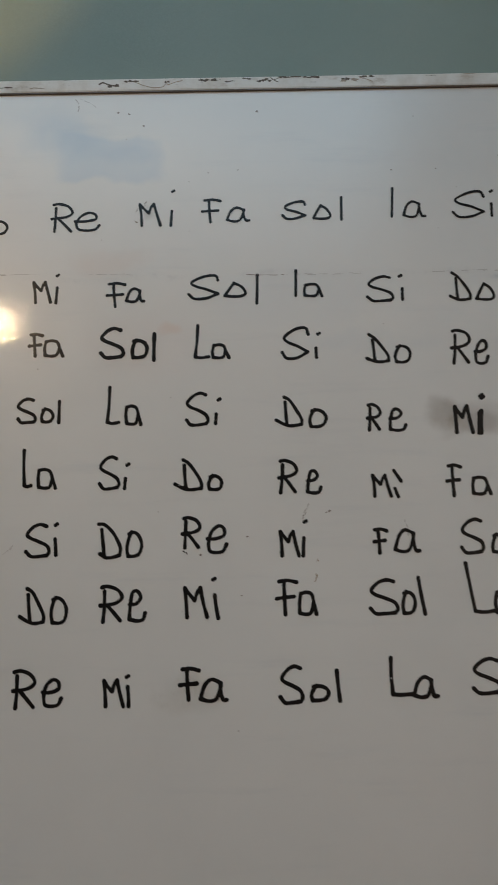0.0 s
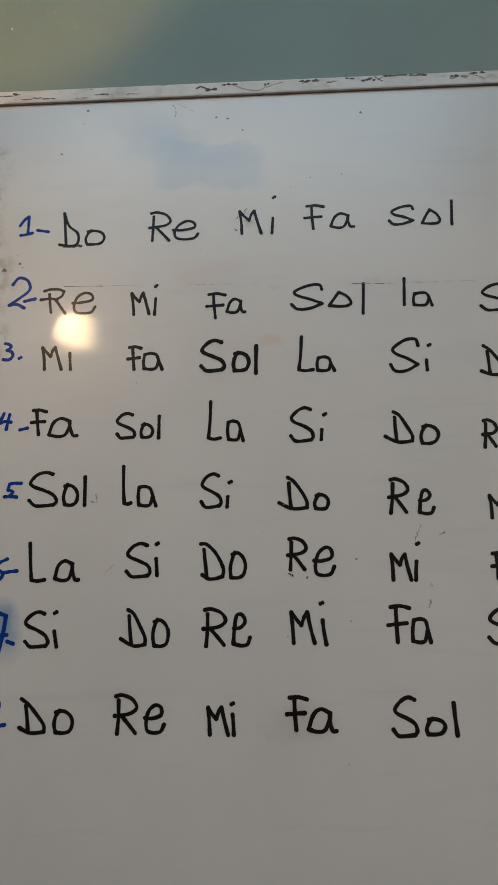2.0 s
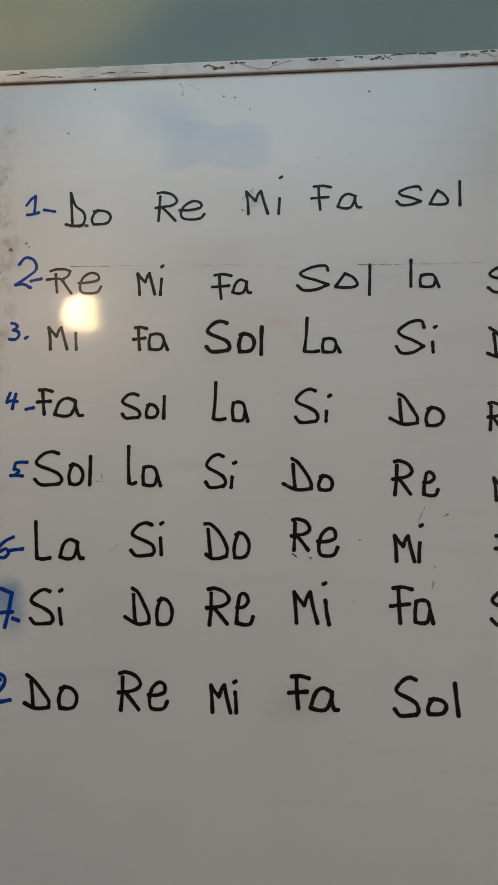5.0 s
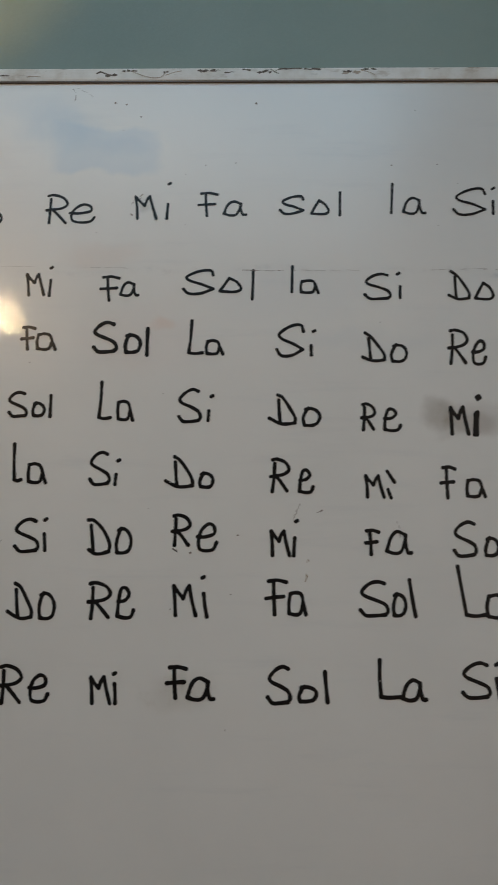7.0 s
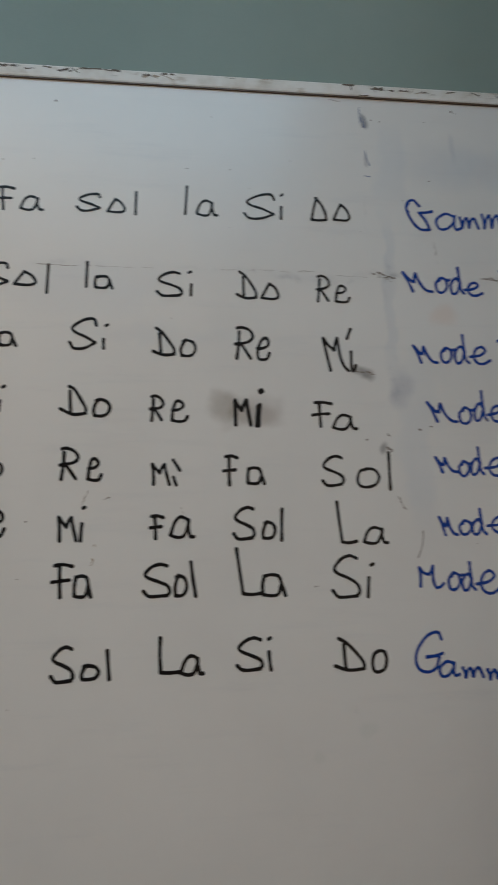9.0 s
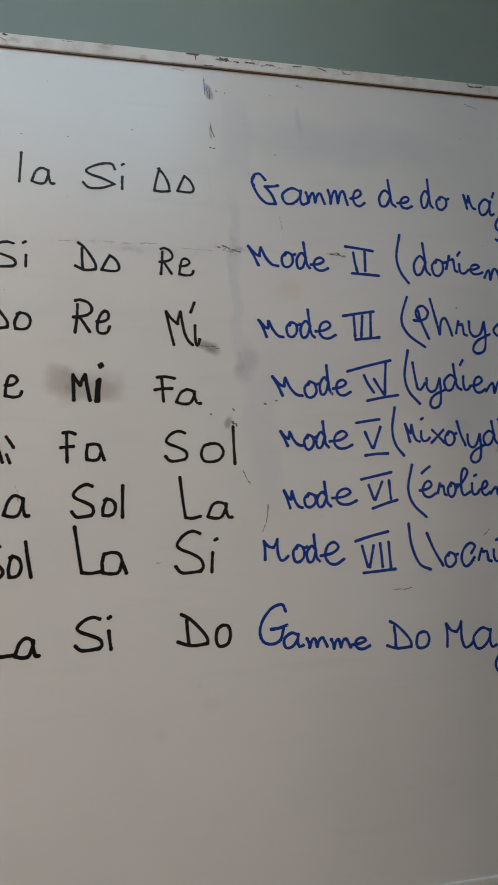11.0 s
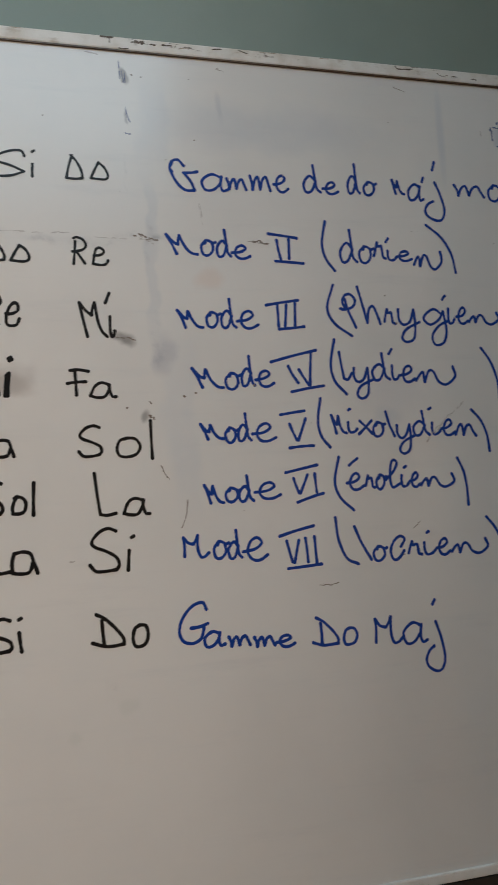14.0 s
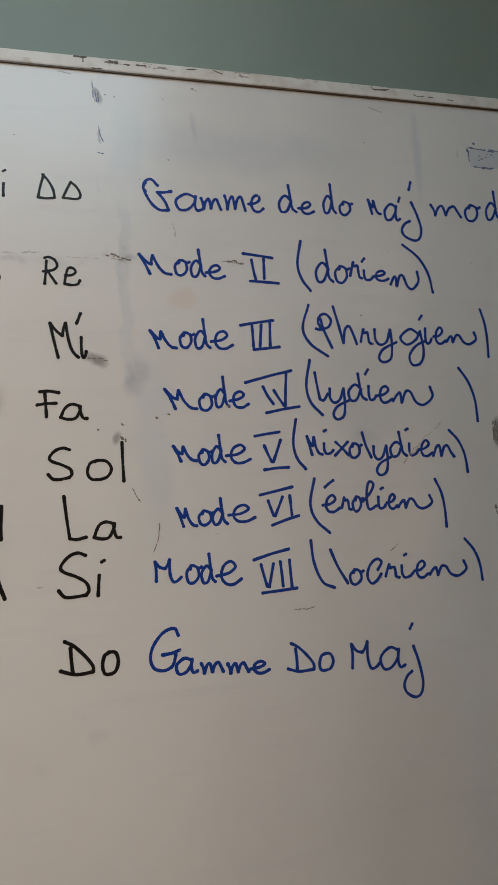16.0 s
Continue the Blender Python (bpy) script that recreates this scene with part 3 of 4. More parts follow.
ink("Sol", black_ink, 0.0032, ("s", 0.1464, 1.4967, 0.0310, 0.0255, 0.0004), ("o2", 0.1850, 1.4988, 0.0218, 0.0146, 0.0004), ("l2", 0.2185, 1.4906, 0.0004, 0.0312, 0.0009))
ink("la", black_ink, 0.0032, ("l", 0.2595, 1.4984, 0.0004, 0.0276, 0.0011), ("a2", 0.2684, 1.4974, 0.0192, 0.0133, 0.0006))
ink("Si", black_ink, 0.0032, ("S", 0.3357, 1.4905, 0.0267, 0.0273, 0.0006), ("l", 0.3722, 1.4917, 0.0004, 0.0122, 0.0003), ("dot", 0.3685, 1.5156, 0.0042, 0.0050, 0.0001))
ink("Do", black_ink, 0.0032, ("D", 0.4231, 1.4903, 0.0214, 0.0305, 0.0012), ("o2", 0.4507, 1.4902, 0.0184, 0.0173, 0.0008))
ink("Re", black_ink, 0.0030, ("R", 0.5125, 1.4891, 0.0143, 0.0293, 0.0008), ("e2", 0.5326, 1.4885, 0.0174, 0.0188, 0.0006))
ink("3", blue_ink, 0.0034, ("3", -0.1501, 1.4498, 0.0103, 0.0177, -0.0009), ("dot", -0.1339, 1.4496, 0.0042, 0.0048, -0.0002))
ink("Mi", black_ink, 0.0032, ("M", -0.1081, 1.4393, 0.0193, 0.0237, -0.0009), ("l", -0.0799, 1.4389, 0.0006, 0.0171, -0.0006))
ink("Fa", black_ink, 0.0034, ("F", -0.0200, 1.4372, 0.0135, 0.0239, -0.0005), ("a2", -0.0044, 1.4369, 0.0193, 0.0167, -0.0003))
ink("Sol", black_ink, 0.0041, ("S", 0.0545, 1.4342, 0.0233, 0.0317, -0.0001), ("o", 0.0870, 1.4336, 0.0158, 0.0192, 0.0001), ("l2", 0.1096, 1.4310, 0.0005, 0.0279, 0.0002))
ink("La", black_ink, 0.0034, ("L", 0.1512, 1.4323, 0.0158, 0.0351, 0.0006), ("a2", 0.1707, 1.4320, 0.0174, 0.0141, 0.0003))
ink("Si", black_ink, 0.0034, ("s", 0.2433, 1.4300, 0.0270, 0.0324, 0.0012), ("l", 0.2789, 1.4308, 0.0004, 0.0099, 0.0004), ("dot", 0.2802, 1.4538, 0.0038, 0.0046, 0.0002))
ink("Do", black_ink, 0.0034, ("D", 0.3320, 1.4243, 0.0226, 0.0300, 0.0007), ("o", 0.3615, 1.4236, 0.0155, 0.0178, 0.0005))
ink("Re", black_ink, 0.0034, ("R", 0.4200, 1.4216, 0.0191, 0.0356, 0.0014), ("e", 0.4442, 1.4209, 0.0138, 0.0245, 0.0011))
ink("Mi", black_ink, 0.0034, ("M2", 0.5163, 1.4096, 0.0304, 0.0381, 0.0011), ("ic", 0.5494, 1.4090, 0.0054, 0.0223, 0.0007), ("up", 0.5456, 1.4467, 0.0039, 0.0110, 0.0003))
ink("4", blue_ink, 0.0034, ("4", -0.1494, 1.3777, 0.0114, 0.0165, -0.0008))
ink("-", blue_ink, 0.0034, ("up", -0.1287, 1.3770, 0.0075, 0.0016, -0.0001))
ink("Fa", black_ink, 0.0035, ("F", -0.1169, 1.3721, 0.0153, 0.0251, -0.0011), ("a", -0.0993, 1.3695, 0.0291, 0.0186, -0.0007))
ink("Sol", black_ink, 0.0035, ("S", -0.0299, 1.3671, 0.0184, 0.0248, -0.0006), ("o", -0.0053, 1.3674, 0.0115, 0.0133, -0.0002), ("l2", 0.0124, 1.3667, 0.0006, 0.0219, -0.0003))
ink("La", black_ink, 0.0035, ("L", 0.0610, 1.3645, 0.0130, 0.0378, -0.0001), ("a2", 0.0812, 1.3631, 0.0152, 0.0194, 0.0000))
ink("Si", black_ink, 0.0036, ("S", 0.1436, 1.3613, 0.0220, 0.0333, 0.0005), ("l2", 0.1733, 1.3622, 0.0005, 0.0101, 0.0002), ("dot", 0.1752, 1.3853, 0.0039, 0.0045, 0.0001))
ink("Do", black_ink, 0.0036, ("D3", 0.2354, 1.3587, 0.0265, 0.0301, 0.0011), ("o", 0.2699, 1.3573, 0.0166, 0.0177, 0.0008))
ink("Re", black_ink, 0.0035, ("R", 0.3295, 1.3527, 0.0129, 0.0267, 0.0006), ("e2", 0.3504, 1.3520, 0.0181, 0.0219, 0.0006))
ink("Mi", black_ink, 0.0040, ("M", 0.4187, 1.3485, 0.0183, 0.0280, 0.0011), ("l2", 0.4455, 1.3478, 0.0006, 0.0232, 0.0010), ("l2", 0.4432, 1.3478, 0.0006, 0.0209, 0.0009), ("l2", 0.4445, 1.3496, 0.0006, 0.0203, 0.0009), ("dot", 0.4456, 1.3838, 0.0047, 0.0054, 0.0002), ("dot", 0.4467, 1.3820, 0.0047, 0.0054, 0.0002))
ink("Fa", black_ink, 0.0034, ("F", 0.5041, 1.3473, 0.0214, 0.0269, 0.0007), ("a", 0.5269, 1.3444, 0.0269, 0.0157, 0.0005))
ink("5", blue_ink, 0.0034, ("5", -0.1413, 1.3094, 0.0169, 0.0138, -0.0007))
ink("Sol", black_ink, 0.0037, ("S", -0.1159, 1.3004, 0.0269, 0.0332, -0.0014), ("o", -0.0815, 1.3009, 0.0142, 0.0201, -0.0007), ("l2", -0.0602, 1.3003, 0.0006, 0.0285, -0.0009))
ink("La", black_ink, 0.0036, ("L0", -0.0220, 1.3012, 0.0073, 0.0370, -0.0008), ("a2", -0.0073, 1.2994, 0.0179, 0.0189, -0.0003))
ink("Si", black_ink, 0.0036, ("S", 0.0553, 1.2976, 0.0194, 0.0321, -0.0001), ("l2", 0.0807, 1.2975, 0.0005, 0.0099, -0.0000), ("dot", 0.0815, 1.3195, 0.0039, 0.0044, 0.0000))
ink("Do", black_ink, 0.0037, ("D3", 0.1312, 1.2951, 0.0277, 0.0301, 0.0004), ("o", 0.1655, 1.2945, 0.0134, 0.0146, 0.0003))
ink("Re", black_ink, 0.0037, ("R", 0.2363, 1.2905, 0.0180, 0.0324, 0.0012), ("e2", 0.2639, 1.2893, 0.0152, 0.0225, 0.0010))
ink("mi", black_ink, 0.0035, ("M", 0.3316, 1.2848, 0.0184, 0.0219, 0.0005), ("l", 0.3540, 1.2842, 0.0030, 0.0081, 0.0002), ("dn", 0.3533, 1.2998, 0.0073, 0.0108, 0.0003))
ink("Fa", black_ink, 0.0036, ("F", 0.4068, 1.2840, 0.0138, 0.0311, 0.0012), ("a2", 0.4322, 1.2850, 0.0184, 0.0172, 0.0007))
ink("Sol", black_ink, 0.0034, ("S", 0.5140, 1.2830, 0.0236, 0.0318, 0.0009), ("o0", 0.5527, 1.2813, 0.0242, 0.0197, 0.0007), ("l", 0.5871, 1.2786, 0.0025, 0.0402, 0.0016))
ink("6", blue_ink, 0.0036, ("6", -0.1519, 1.2286, 0.0171, 0.0202, -0.0010))
ink("-", blue_ink, 0.0036, ("up", -0.1385, 1.2353, 0.0129, 0.0020, -0.0001))
ink("La", black_ink, 0.0037, ("L0", -0.1126, 1.2277, 0.0151, 0.0360, -0.0015), ("a", -0.0878, 1.2278, 0.0235, 0.0189, -0.0007))
ink("Si", black_ink, 0.0037, ("S", -0.0170, 1.2313, 0.0231, 0.0318, -0.0006), ("l", 0.0120, 1.2324, 0.0006, 0.0155, -0.0002), ("dot", 0.0104, 1.2605, 0.0039, 0.0044, -0.0001))
ink("Do", black_ink, 0.0037, ("D4", 0.0552, 1.2289, 0.0217, 0.0332, -0.0001), ("o", 0.0835, 1.2295, 0.0145, 0.0245, 0.0001))
ink("Re", black_ink, 0.0037, ("R", 0.1387, 1.2371, 0.0176, 0.0298, 0.0005), ("e", 0.1637, 1.2319, 0.0191, 0.0264, 0.0006))
ink("Mi", black_ink, 0.0037, ("M", 0.2362, 1.2274, 0.0188, 0.0246, 0.0009), ("l2", 0.2592, 1.2270, 0.0004, 0.0172, 0.0007), ("dot", 0.2602, 1.2590, 0.0037, 0.0042, 0.0002))
ink("Fa", black_ink, 0.0036, ("F", 0.3299, 1.2283, 0.0130, 0.0236, 0.0005), ("a", 0.3509, 1.2293, 0.0244, 0.0213, 0.0006))
ink("Sol", black_ink, 0.0037, ("S", 0.4173, 1.2268, 0.0221, 0.0331, 0.0014), ("o", 0.4480, 1.2272, 0.0135, 0.0173, 0.0008), ("l", 0.4678, 1.2254, 0.0006, 0.0325, 0.0016))
ink("La", black_ink, 0.0035, ("L3", 0.5279, 1.2210, 0.0224, 0.0439, 0.0014), ("a", 0.5575, 1.2202, 0.0268, 0.0175, 0.0006))
ink("7", blue_ink, 0.0038, ("7", -0.1511, 1.1622, 0.0194, 0.0387, -0.0020))
ink("-", blue_ink, 0.0038, ("dn", -0.1317, 1.1687, 0.0053, 0.0018, -0.0001))
ink("Si", black_ink, 0.0037, ("S", -0.1143, 1.1657, 0.0222, 0.0328, -0.0014), ("l", -0.0854, 1.1659, 0.0021, 0.0142, -0.0005), ("dot", -0.0875, 1.1955, 0.0039, 0.0043, -0.0002))
ink("Do", black_ink, 0.0037, ("D3", -0.0210, 1.1667, 0.0234, 0.0336, -0.0007), ("o", 0.0096, 1.1664, 0.0151, 0.0245, -0.0004))
ink("Re", black_ink, 0.0038, ("R", 0.0578, 1.1670, 0.0213, 0.0337, -0.0001), ("e2", 0.0846, 1.1672, 0.0174, 0.0284, 0.0001))
ink("Mi", black_ink, 0.0038, ("M", 0.1410, 1.1694, 0.0220, 0.0293, 0.0005), ("l", 0.1700, 1.1685, 0.0035, 0.0220, 0.0005), ("dot", 0.1682, 1.2035, 0.0037, 0.0042, 0.0001))
ink("Fa", black_ink, 0.0038, ("F", 0.2311, 1.1702, 0.0195, 0.0332, 0.0012), ("a2", 0.2533, 1.1704, 0.0174, 0.0213, 0.0009))
ink("Sol", black_ink, 0.0038, ("S", 0.3238, 1.1694, 0.0267, 0.0327, 0.0007), ("o", 0.3557, 1.1692, 0.0121, 0.0212, 0.0006), ("l", 0.3714, 1.1686, 0.0060, 0.0350, 0.0011))
ink("La", black_ink, 0.0038, ("L3", 0.4190, 1.1688, 0.0285, 0.0476, 0.0015), ("a2", 0.4465, 1.1675, 0.0251, 0.0217, 0.0010))
ink("Si", black_ink, 0.0036, ("S", 0.5224, 1.1644, 0.0292, 0.0430, 0.0013), ("l2", 0.5609, 1.1641, 0.0006, 0.0199, 0.0007), ("dot", 0.5634, 1.1952, 0.0051, 0.0052, 0.0002))
ink("8", blue_ink, 0.0038, ("8", -0.1516, 1.0807, 0.0163, 0.0378, -0.0020))
ink("-", blue_ink, 0.0038, ("up", -0.1412, 1.0927, 0.0102, 0.0018, -0.0001))
ink("Do", black_ink, 0.0038, ("D", -0.1162, 1.0876, 0.0239, 0.0305, -0.0013), ("o", -0.0829, 1.0876, 0.0177, 0.0202, -0.0007))
ink("Re", black_ink, 0.0038, ("R", -0.0255, 1.0877, 0.0213, 0.0343, -0.0008), ("e", 0.0034, 1.0887, 0.0180, 0.0246, -0.0004))
ink("Mi", black_ink, 0.0038, ("M", 0.0624, 1.0873, 0.0188, 0.0249, -0.0001), ("l", 0.0856, 1.0875, 0.0009, 0.0178, 0.0000), ("dot", 0.0831, 1.1130, 0.0037, 0.0040, 0.0000))
ink("Fa", black_ink, 0.0040, ("F", 0.1358, 1.0922, 0.0183, 0.0291, 0.0004), ("a", 0.1550, 1.0906, 0.0265, 0.0200, 0.0004))
ink("Sol", black_ink, 0.0040, ("S", 0.2329, 1.0876, 0.0215, 0.0337, 0.0013), ("o", 0.2628, 1.0891, 0.0168, 0.0139, 0.0006), ("l", 0.2869, 1.0885, 0.0037, 0.0281, 0.0014))
ink("La", black_ink, 0.0040, ("L0", 0.3389, 1.0927, 0.0211, 0.0347, 0.0009), ("a", 0.3620, 1.0904, 0.0228, 0.0187, 0.0006))
ink("Si", black_ink, 0.0038, ("S", 0.4199, 1.0926, 0.0263, 0.0323, 0.0014), ("l", 0.4525, 1.0924, 0.0026, 0.0179, 0.0009), ("dot", 0.4518, 1.1216, 0.0039, 0.0043, 0.0002))
ink("Do", black_ink, 0.0038, ("D", 0.5231, 1.0893, 0.0314, 0.0328, 0.0011), ("o0", 0.5630, 1.0864, 0.0154, 0.0215, 0.0008))
ink("Gamme", blue_ink, 0.0034, ("G1", 0.6185, 1.5770, 0.0316, 0.0363, 0.0016), ("ac", 0.6550, 1.5790, 0.0304, 0.0191, 0.0010), ("m", 0.6839, 1.5818, 0.0231, 0.0131, 0.0007), ("m", 0.7107, 1.5820, 0.0248, 0.0180, 0.0011), ("ec", 0.7392, 1.5821, 0.0171, 0.0196, 0.0012))
ink("de", blue_ink, 0.0034, ("d", 0.7745, 1.5828, 0.0216, 0.0339, 0.0024), ("ec", 0.7986, 1.5827, 0.0192, 0.0143, 0.0011))
ink("do", blue_ink, 0.0034, ("d", 0.8289, 1.5843, 0.0159, 0.0366, 0.0029), ("oc", 0.8488, 1.5840, 0.0161, 0.0159, 0.0013))
ink("Maj", blue_ink, 0.0034, ("Mc", 0.8852, 1.5867, 0.0165, 0.0176, 0.0015), ("ac", 0.9060, 1.5801, 0.0204, 0.0206, 0.0019), ("j", 0.9268, 1.5560, 0.0252, 0.0484, 0.0046), ("up", 0.9263, 1.6041, 0.0013, 0.0057, 0.0005), ("up", 0.9415, 1.6204, 0.0021, 0.0102, 0.0010))
ink("mode", blue_ink, 0.0034, ("m", 0.9679, 1.5891, 0.0409, 0.0144, 0.0015), ("oc", 1.0135, 1.5851, 0.0210, 0.0205, 0.0022), ("d", 1.0432, 1.5874, 0.0197, 0.0382, 0.0043), ("ec", 1.0642, 1.5876, 0.0167, 0.0170, 0.0020))
ink("Mode", blue_ink, 0.0034, ("Mc", 0.6123, 1.5028, 0.0348, 0.0229, 0.0010), ("oc", 0.6507, 1.5031, 0.0166, 0.0172, 0.0009), ("d", 0.6689, 1.5018, 0.0161, 0.0312, 0.0017), ("ec", 0.6860, 1.5004, 0.0209, 0.0154, 0.0009))
ink("II", blue_ink, 0.0034, ("dn", 0.7294, 1.5270, 0.0340, 0.0039, 0.0002), ("l", 0.7375, 1.5004, 0.0055, 0.0231, 0.0015), ("l", 0.7516, 1.5021, 0.0015, 0.0232, 0.0015), ("dn", 0.7361, 1.4970, 0.0333, 0.0018, 0.0001))
ink("(dorien)", blue_ink, 0.0034, ("(", 0.7912, 1.4893, 0.0160, 0.0593, 0.0043), ("d", 0.8140, 1.4996, 0.0212, 0.0397, 0.0031), ("oc", 0.8371, 1.5002, 0.0180, 0.0197, 0.0016), ("rc", 0.8567, 1.5049, 0.0146, 0.0205, 0.0017), ("ic", 0.8738, 1.5040, 0.0104, 0.0114, 0.0010), ("ec", 0.8853, 1.5038, 0.0200, 0.0122, 0.0011), ("n", 0.9071, 1.4948, 0.0359, 0.0237, 0.0022), (")", 0.9215, 1.4910, 0.0400, 0.0591, 0.0057), ("up", 0.8730, 1.5264, 0.0027, 0.0040, 0.0003))
ink("Mode", blue_ink, 0.0034, ("Mc", 0.6209, 1.4199, 0.0290, 0.0198, 0.0009), ("oc", 0.6529, 1.4213, 0.0158, 0.0168, 0.0009), ("d", 0.6697, 1.4201, 0.0172, 0.0330, 0.0018), ("ec", 0.6880, 1.4202, 0.0239, 0.0196, 0.0011))
ink("III", blue_ink, 0.0034, ("up", 0.7225, 1.4469, 0.0374, 0.0064, 0.0004), ("l", 0.7339, 1.4230, 0.0022, 0.0245, 0.0015), ("l2", 0.7435, 1.4231, 0.0007, 0.0245, 0.0016), ("l", 0.7543, 1.4231, 0.0009, 0.0266, 0.0018), ("up", 0.7365, 1.4194, 0.0289, 0.0031, 0.0002))
ink("(Phrygien)", blue_ink, 0.0034, ("(", 0.7924, 1.4121, 0.0303, 0.0601, 0.0045), ("P", 0.8089, 1.4222, 0.0195, 0.0393, 0.0030), ("h", 0.8292, 1.4264, 0.0297, 0.0445, 0.0036), ("rc", 0.8636, 1.4259, 0.0138, 0.0180, 0.0015), ("y", 0.8788, 1.4048, 0.0276, 0.0393, 0.0035), ("g", 0.9110, 1.4021, 0.0326, 0.0432, 0.0042), ("ic", 0.9452, 1.4278, 0.0085, 0.0184, 0.0018), ("ec", 0.9564, 1.4279, 0.0153, 0.0199, 0.0020), ("n", 0.9730, 1.4274, 0.0394, 0.0158, 0.0017), (")", 1.0158, 1.4119, 0.0119, 0.0590, 0.0066), ("up", 0.9401, 1.4573, 0.0035, 0.0047, 0.0005))
ink("Mode", blue_ink, 0.0034, ("Mc", 0.6343, 1.3527, 0.0352, 0.0220, 0.0011), ("oc", 0.6711, 1.3516, 0.0171, 0.0178, 0.0010), ("d", 0.6894, 1.3545, 0.0154, 0.0338, 0.0019), ("ec", 0.7052, 1.3542, 0.0213, 0.0180, 0.0011))
ink("IV", blue_ink, 0.0034, ("up", 0.7244, 1.3816, 0.0524, 0.0135, 0.0009), ("l", 0.7428, 1.3575, 0.0120, 0.0195, 0.0013), ("l", 0.7551, 1.3554, 0.0121, 0.0176, 0.0012), ("l2", 0.7684, 1.3553, 0.0007, 0.0366, 0.0026), ("up", 0.7463, 1.3478, 0.0381, 0.0063, 0.0004))
ink("(lydien)", blue_ink, 0.0034, ("(", 0.7915, 1.3443, 0.0198, 0.0627, 0.0047), ("Lc", 0.8029, 1.3612, 0.0159, 0.0319, 0.0024), ("y", 0.8189, 1.3392, 0.0236, 0.0351, 0.0028), ("d", 0.8433, 1.3599, 0.0219, 0.0316, 0.0027), ("ic", 0.8679, 1.3604, 0.0094, 0.0163, 0.0014), ("ec", 0.8782, 1.3575, 0.0188, 0.0191, 0.0017), ("n", 0.8980, 1.3542, 0.0498, 0.0233, 0.0022), (")", 0.9791, 1.3339, 0.0260, 0.0642, 0.0069), ("up", 0.8664, 1.3908, 0.0033, 0.0052, 0.0004))
ink("Mode", blue_ink, 0.0034, ("Mc", 0.6413, 1.2965, 0.0252, 0.0167, 0.0008), ("oc", 0.6680, 1.2927, 0.0138, 0.0162, 0.0009), ("d", 0.6823, 1.2940, 0.0152, 0.0300, 0.0017), ("ec", 0.6985, 1.2932, 0.0268, 0.0195, 0.0012))
ink("V", blue_ink, 0.0034, ("up", 0.7316, 1.3220, 0.0277, 0.0043, 0.0003), ("l", 0.7405, 1.2933, 0.0086, 0.0185, 0.0012), ("l2", 0.7509, 1.2930, 0.0080, 0.0242, 0.0017), ("up", 0.7408, 1.2850, 0.0271, 0.0017, 0.0001))
ink("(mixolydien)", blue_ink, 0.0034, ("(", 0.7725, 1.2838, 0.0147, 0.0559, 0.0041), ("Mc", 0.7895, 1.2991, 0.0183, 0.0208, 0.0016), ("ic", 0.8097, 1.2999, 0.0110, 0.0118, 0.0009), ("x", 0.8232, 1.2981, 0.0159, 0.0151, 0.0012), ("oc", 0.8393, 1.2949, 0.0147, 0.0158, 0.0013), ("l", 0.8545, 1.2945, 0.0113, 0.0284, 0.0024), ("y", 0.8667, 1.2742, 0.0219, 0.0330, 0.0030), ("d", 0.8889, 1.2945, 0.0209, 0.0281, 0.0026), ("ic", 0.9126, 1.2952, 0.0110, 0.0135, 0.0013), ("ec", 0.9248, 1.2940, 0.0169, 0.0183, 0.0018), ("n2", 0.9429, 1.2926, 0.0268, 0.0150, 0.0015), (")", 0.9609, 1.2738, 0.0247, 0.0496, 0.0053), ("dot", 0.8100, 1.3240, 0.0047, 0.0052, 0.0004), ("dot", 0.9092, 1.3229, 0.0050, 0.0054, 0.0005))
ink("Mode", blue_ink, 0.0034, ("Mc", 0.6422, 1.2276, 0.0213, 0.0199, 0.0010), ("oc", 0.6652, 1.2288, 0.0161, 0.0146, 0.0008), ("d", 0.6799, 1.2280, 0.0168, 0.0281, 0.0016), ("ec", 0.6980, 1.2303, 0.0290, 0.0173, 0.0011))
ink("VI", blue_ink, 0.0034, ("up", 0.7339, 1.2575, 0.0360, 0.0073, 0.0005), ("l", 0.7418, 1.2346, 0.0060, 0.0163, 0.0011), ("l2", 0.7495, 1.2342, 0.0079, 0.0200, 0.0014), ("l", 0.7657, 1.2347, 0.0028, 0.0208, 0.0015), ("up", 0.7459, 1.2246, 0.0295, 0.0085, 0.0006))
ink("(érolien)", blue_ink, 0.0034, ("(", 0.7878, 1.2129, 0.0227, 0.0600, 0.0046), ("ec", 0.8041, 1.2353, 0.0196, 0.0185, 0.0015), ("up", 0.8084, 1.2629, 0.0092, 0.0075, 0.0006), ("rc", 0.8263, 1.2363, 0.0110, 0.0142, 0.0012), ("oc", 0.8385, 1.2350, 0.0125, 0.0155, 0.0013), ("lc", 0.8509, 1.2355, 0.0167, 0.0317, 0.0028), ("ic", 0.8696, 1.2360, 0.0092, 0.0131, 0.0012), ("ec", 0.8800, 1.2354, 0.0128, 0.0164, 0.0015), ("n", 0.8940, 1.2339, 0.0415, 0.0165, 0.0016), (")", 0.9369, 1.2120, 0.0154, 0.0549, 0.0056), ("dot", 0.8732, 1.2561, 0.0049, 0.0052, 0.0005))
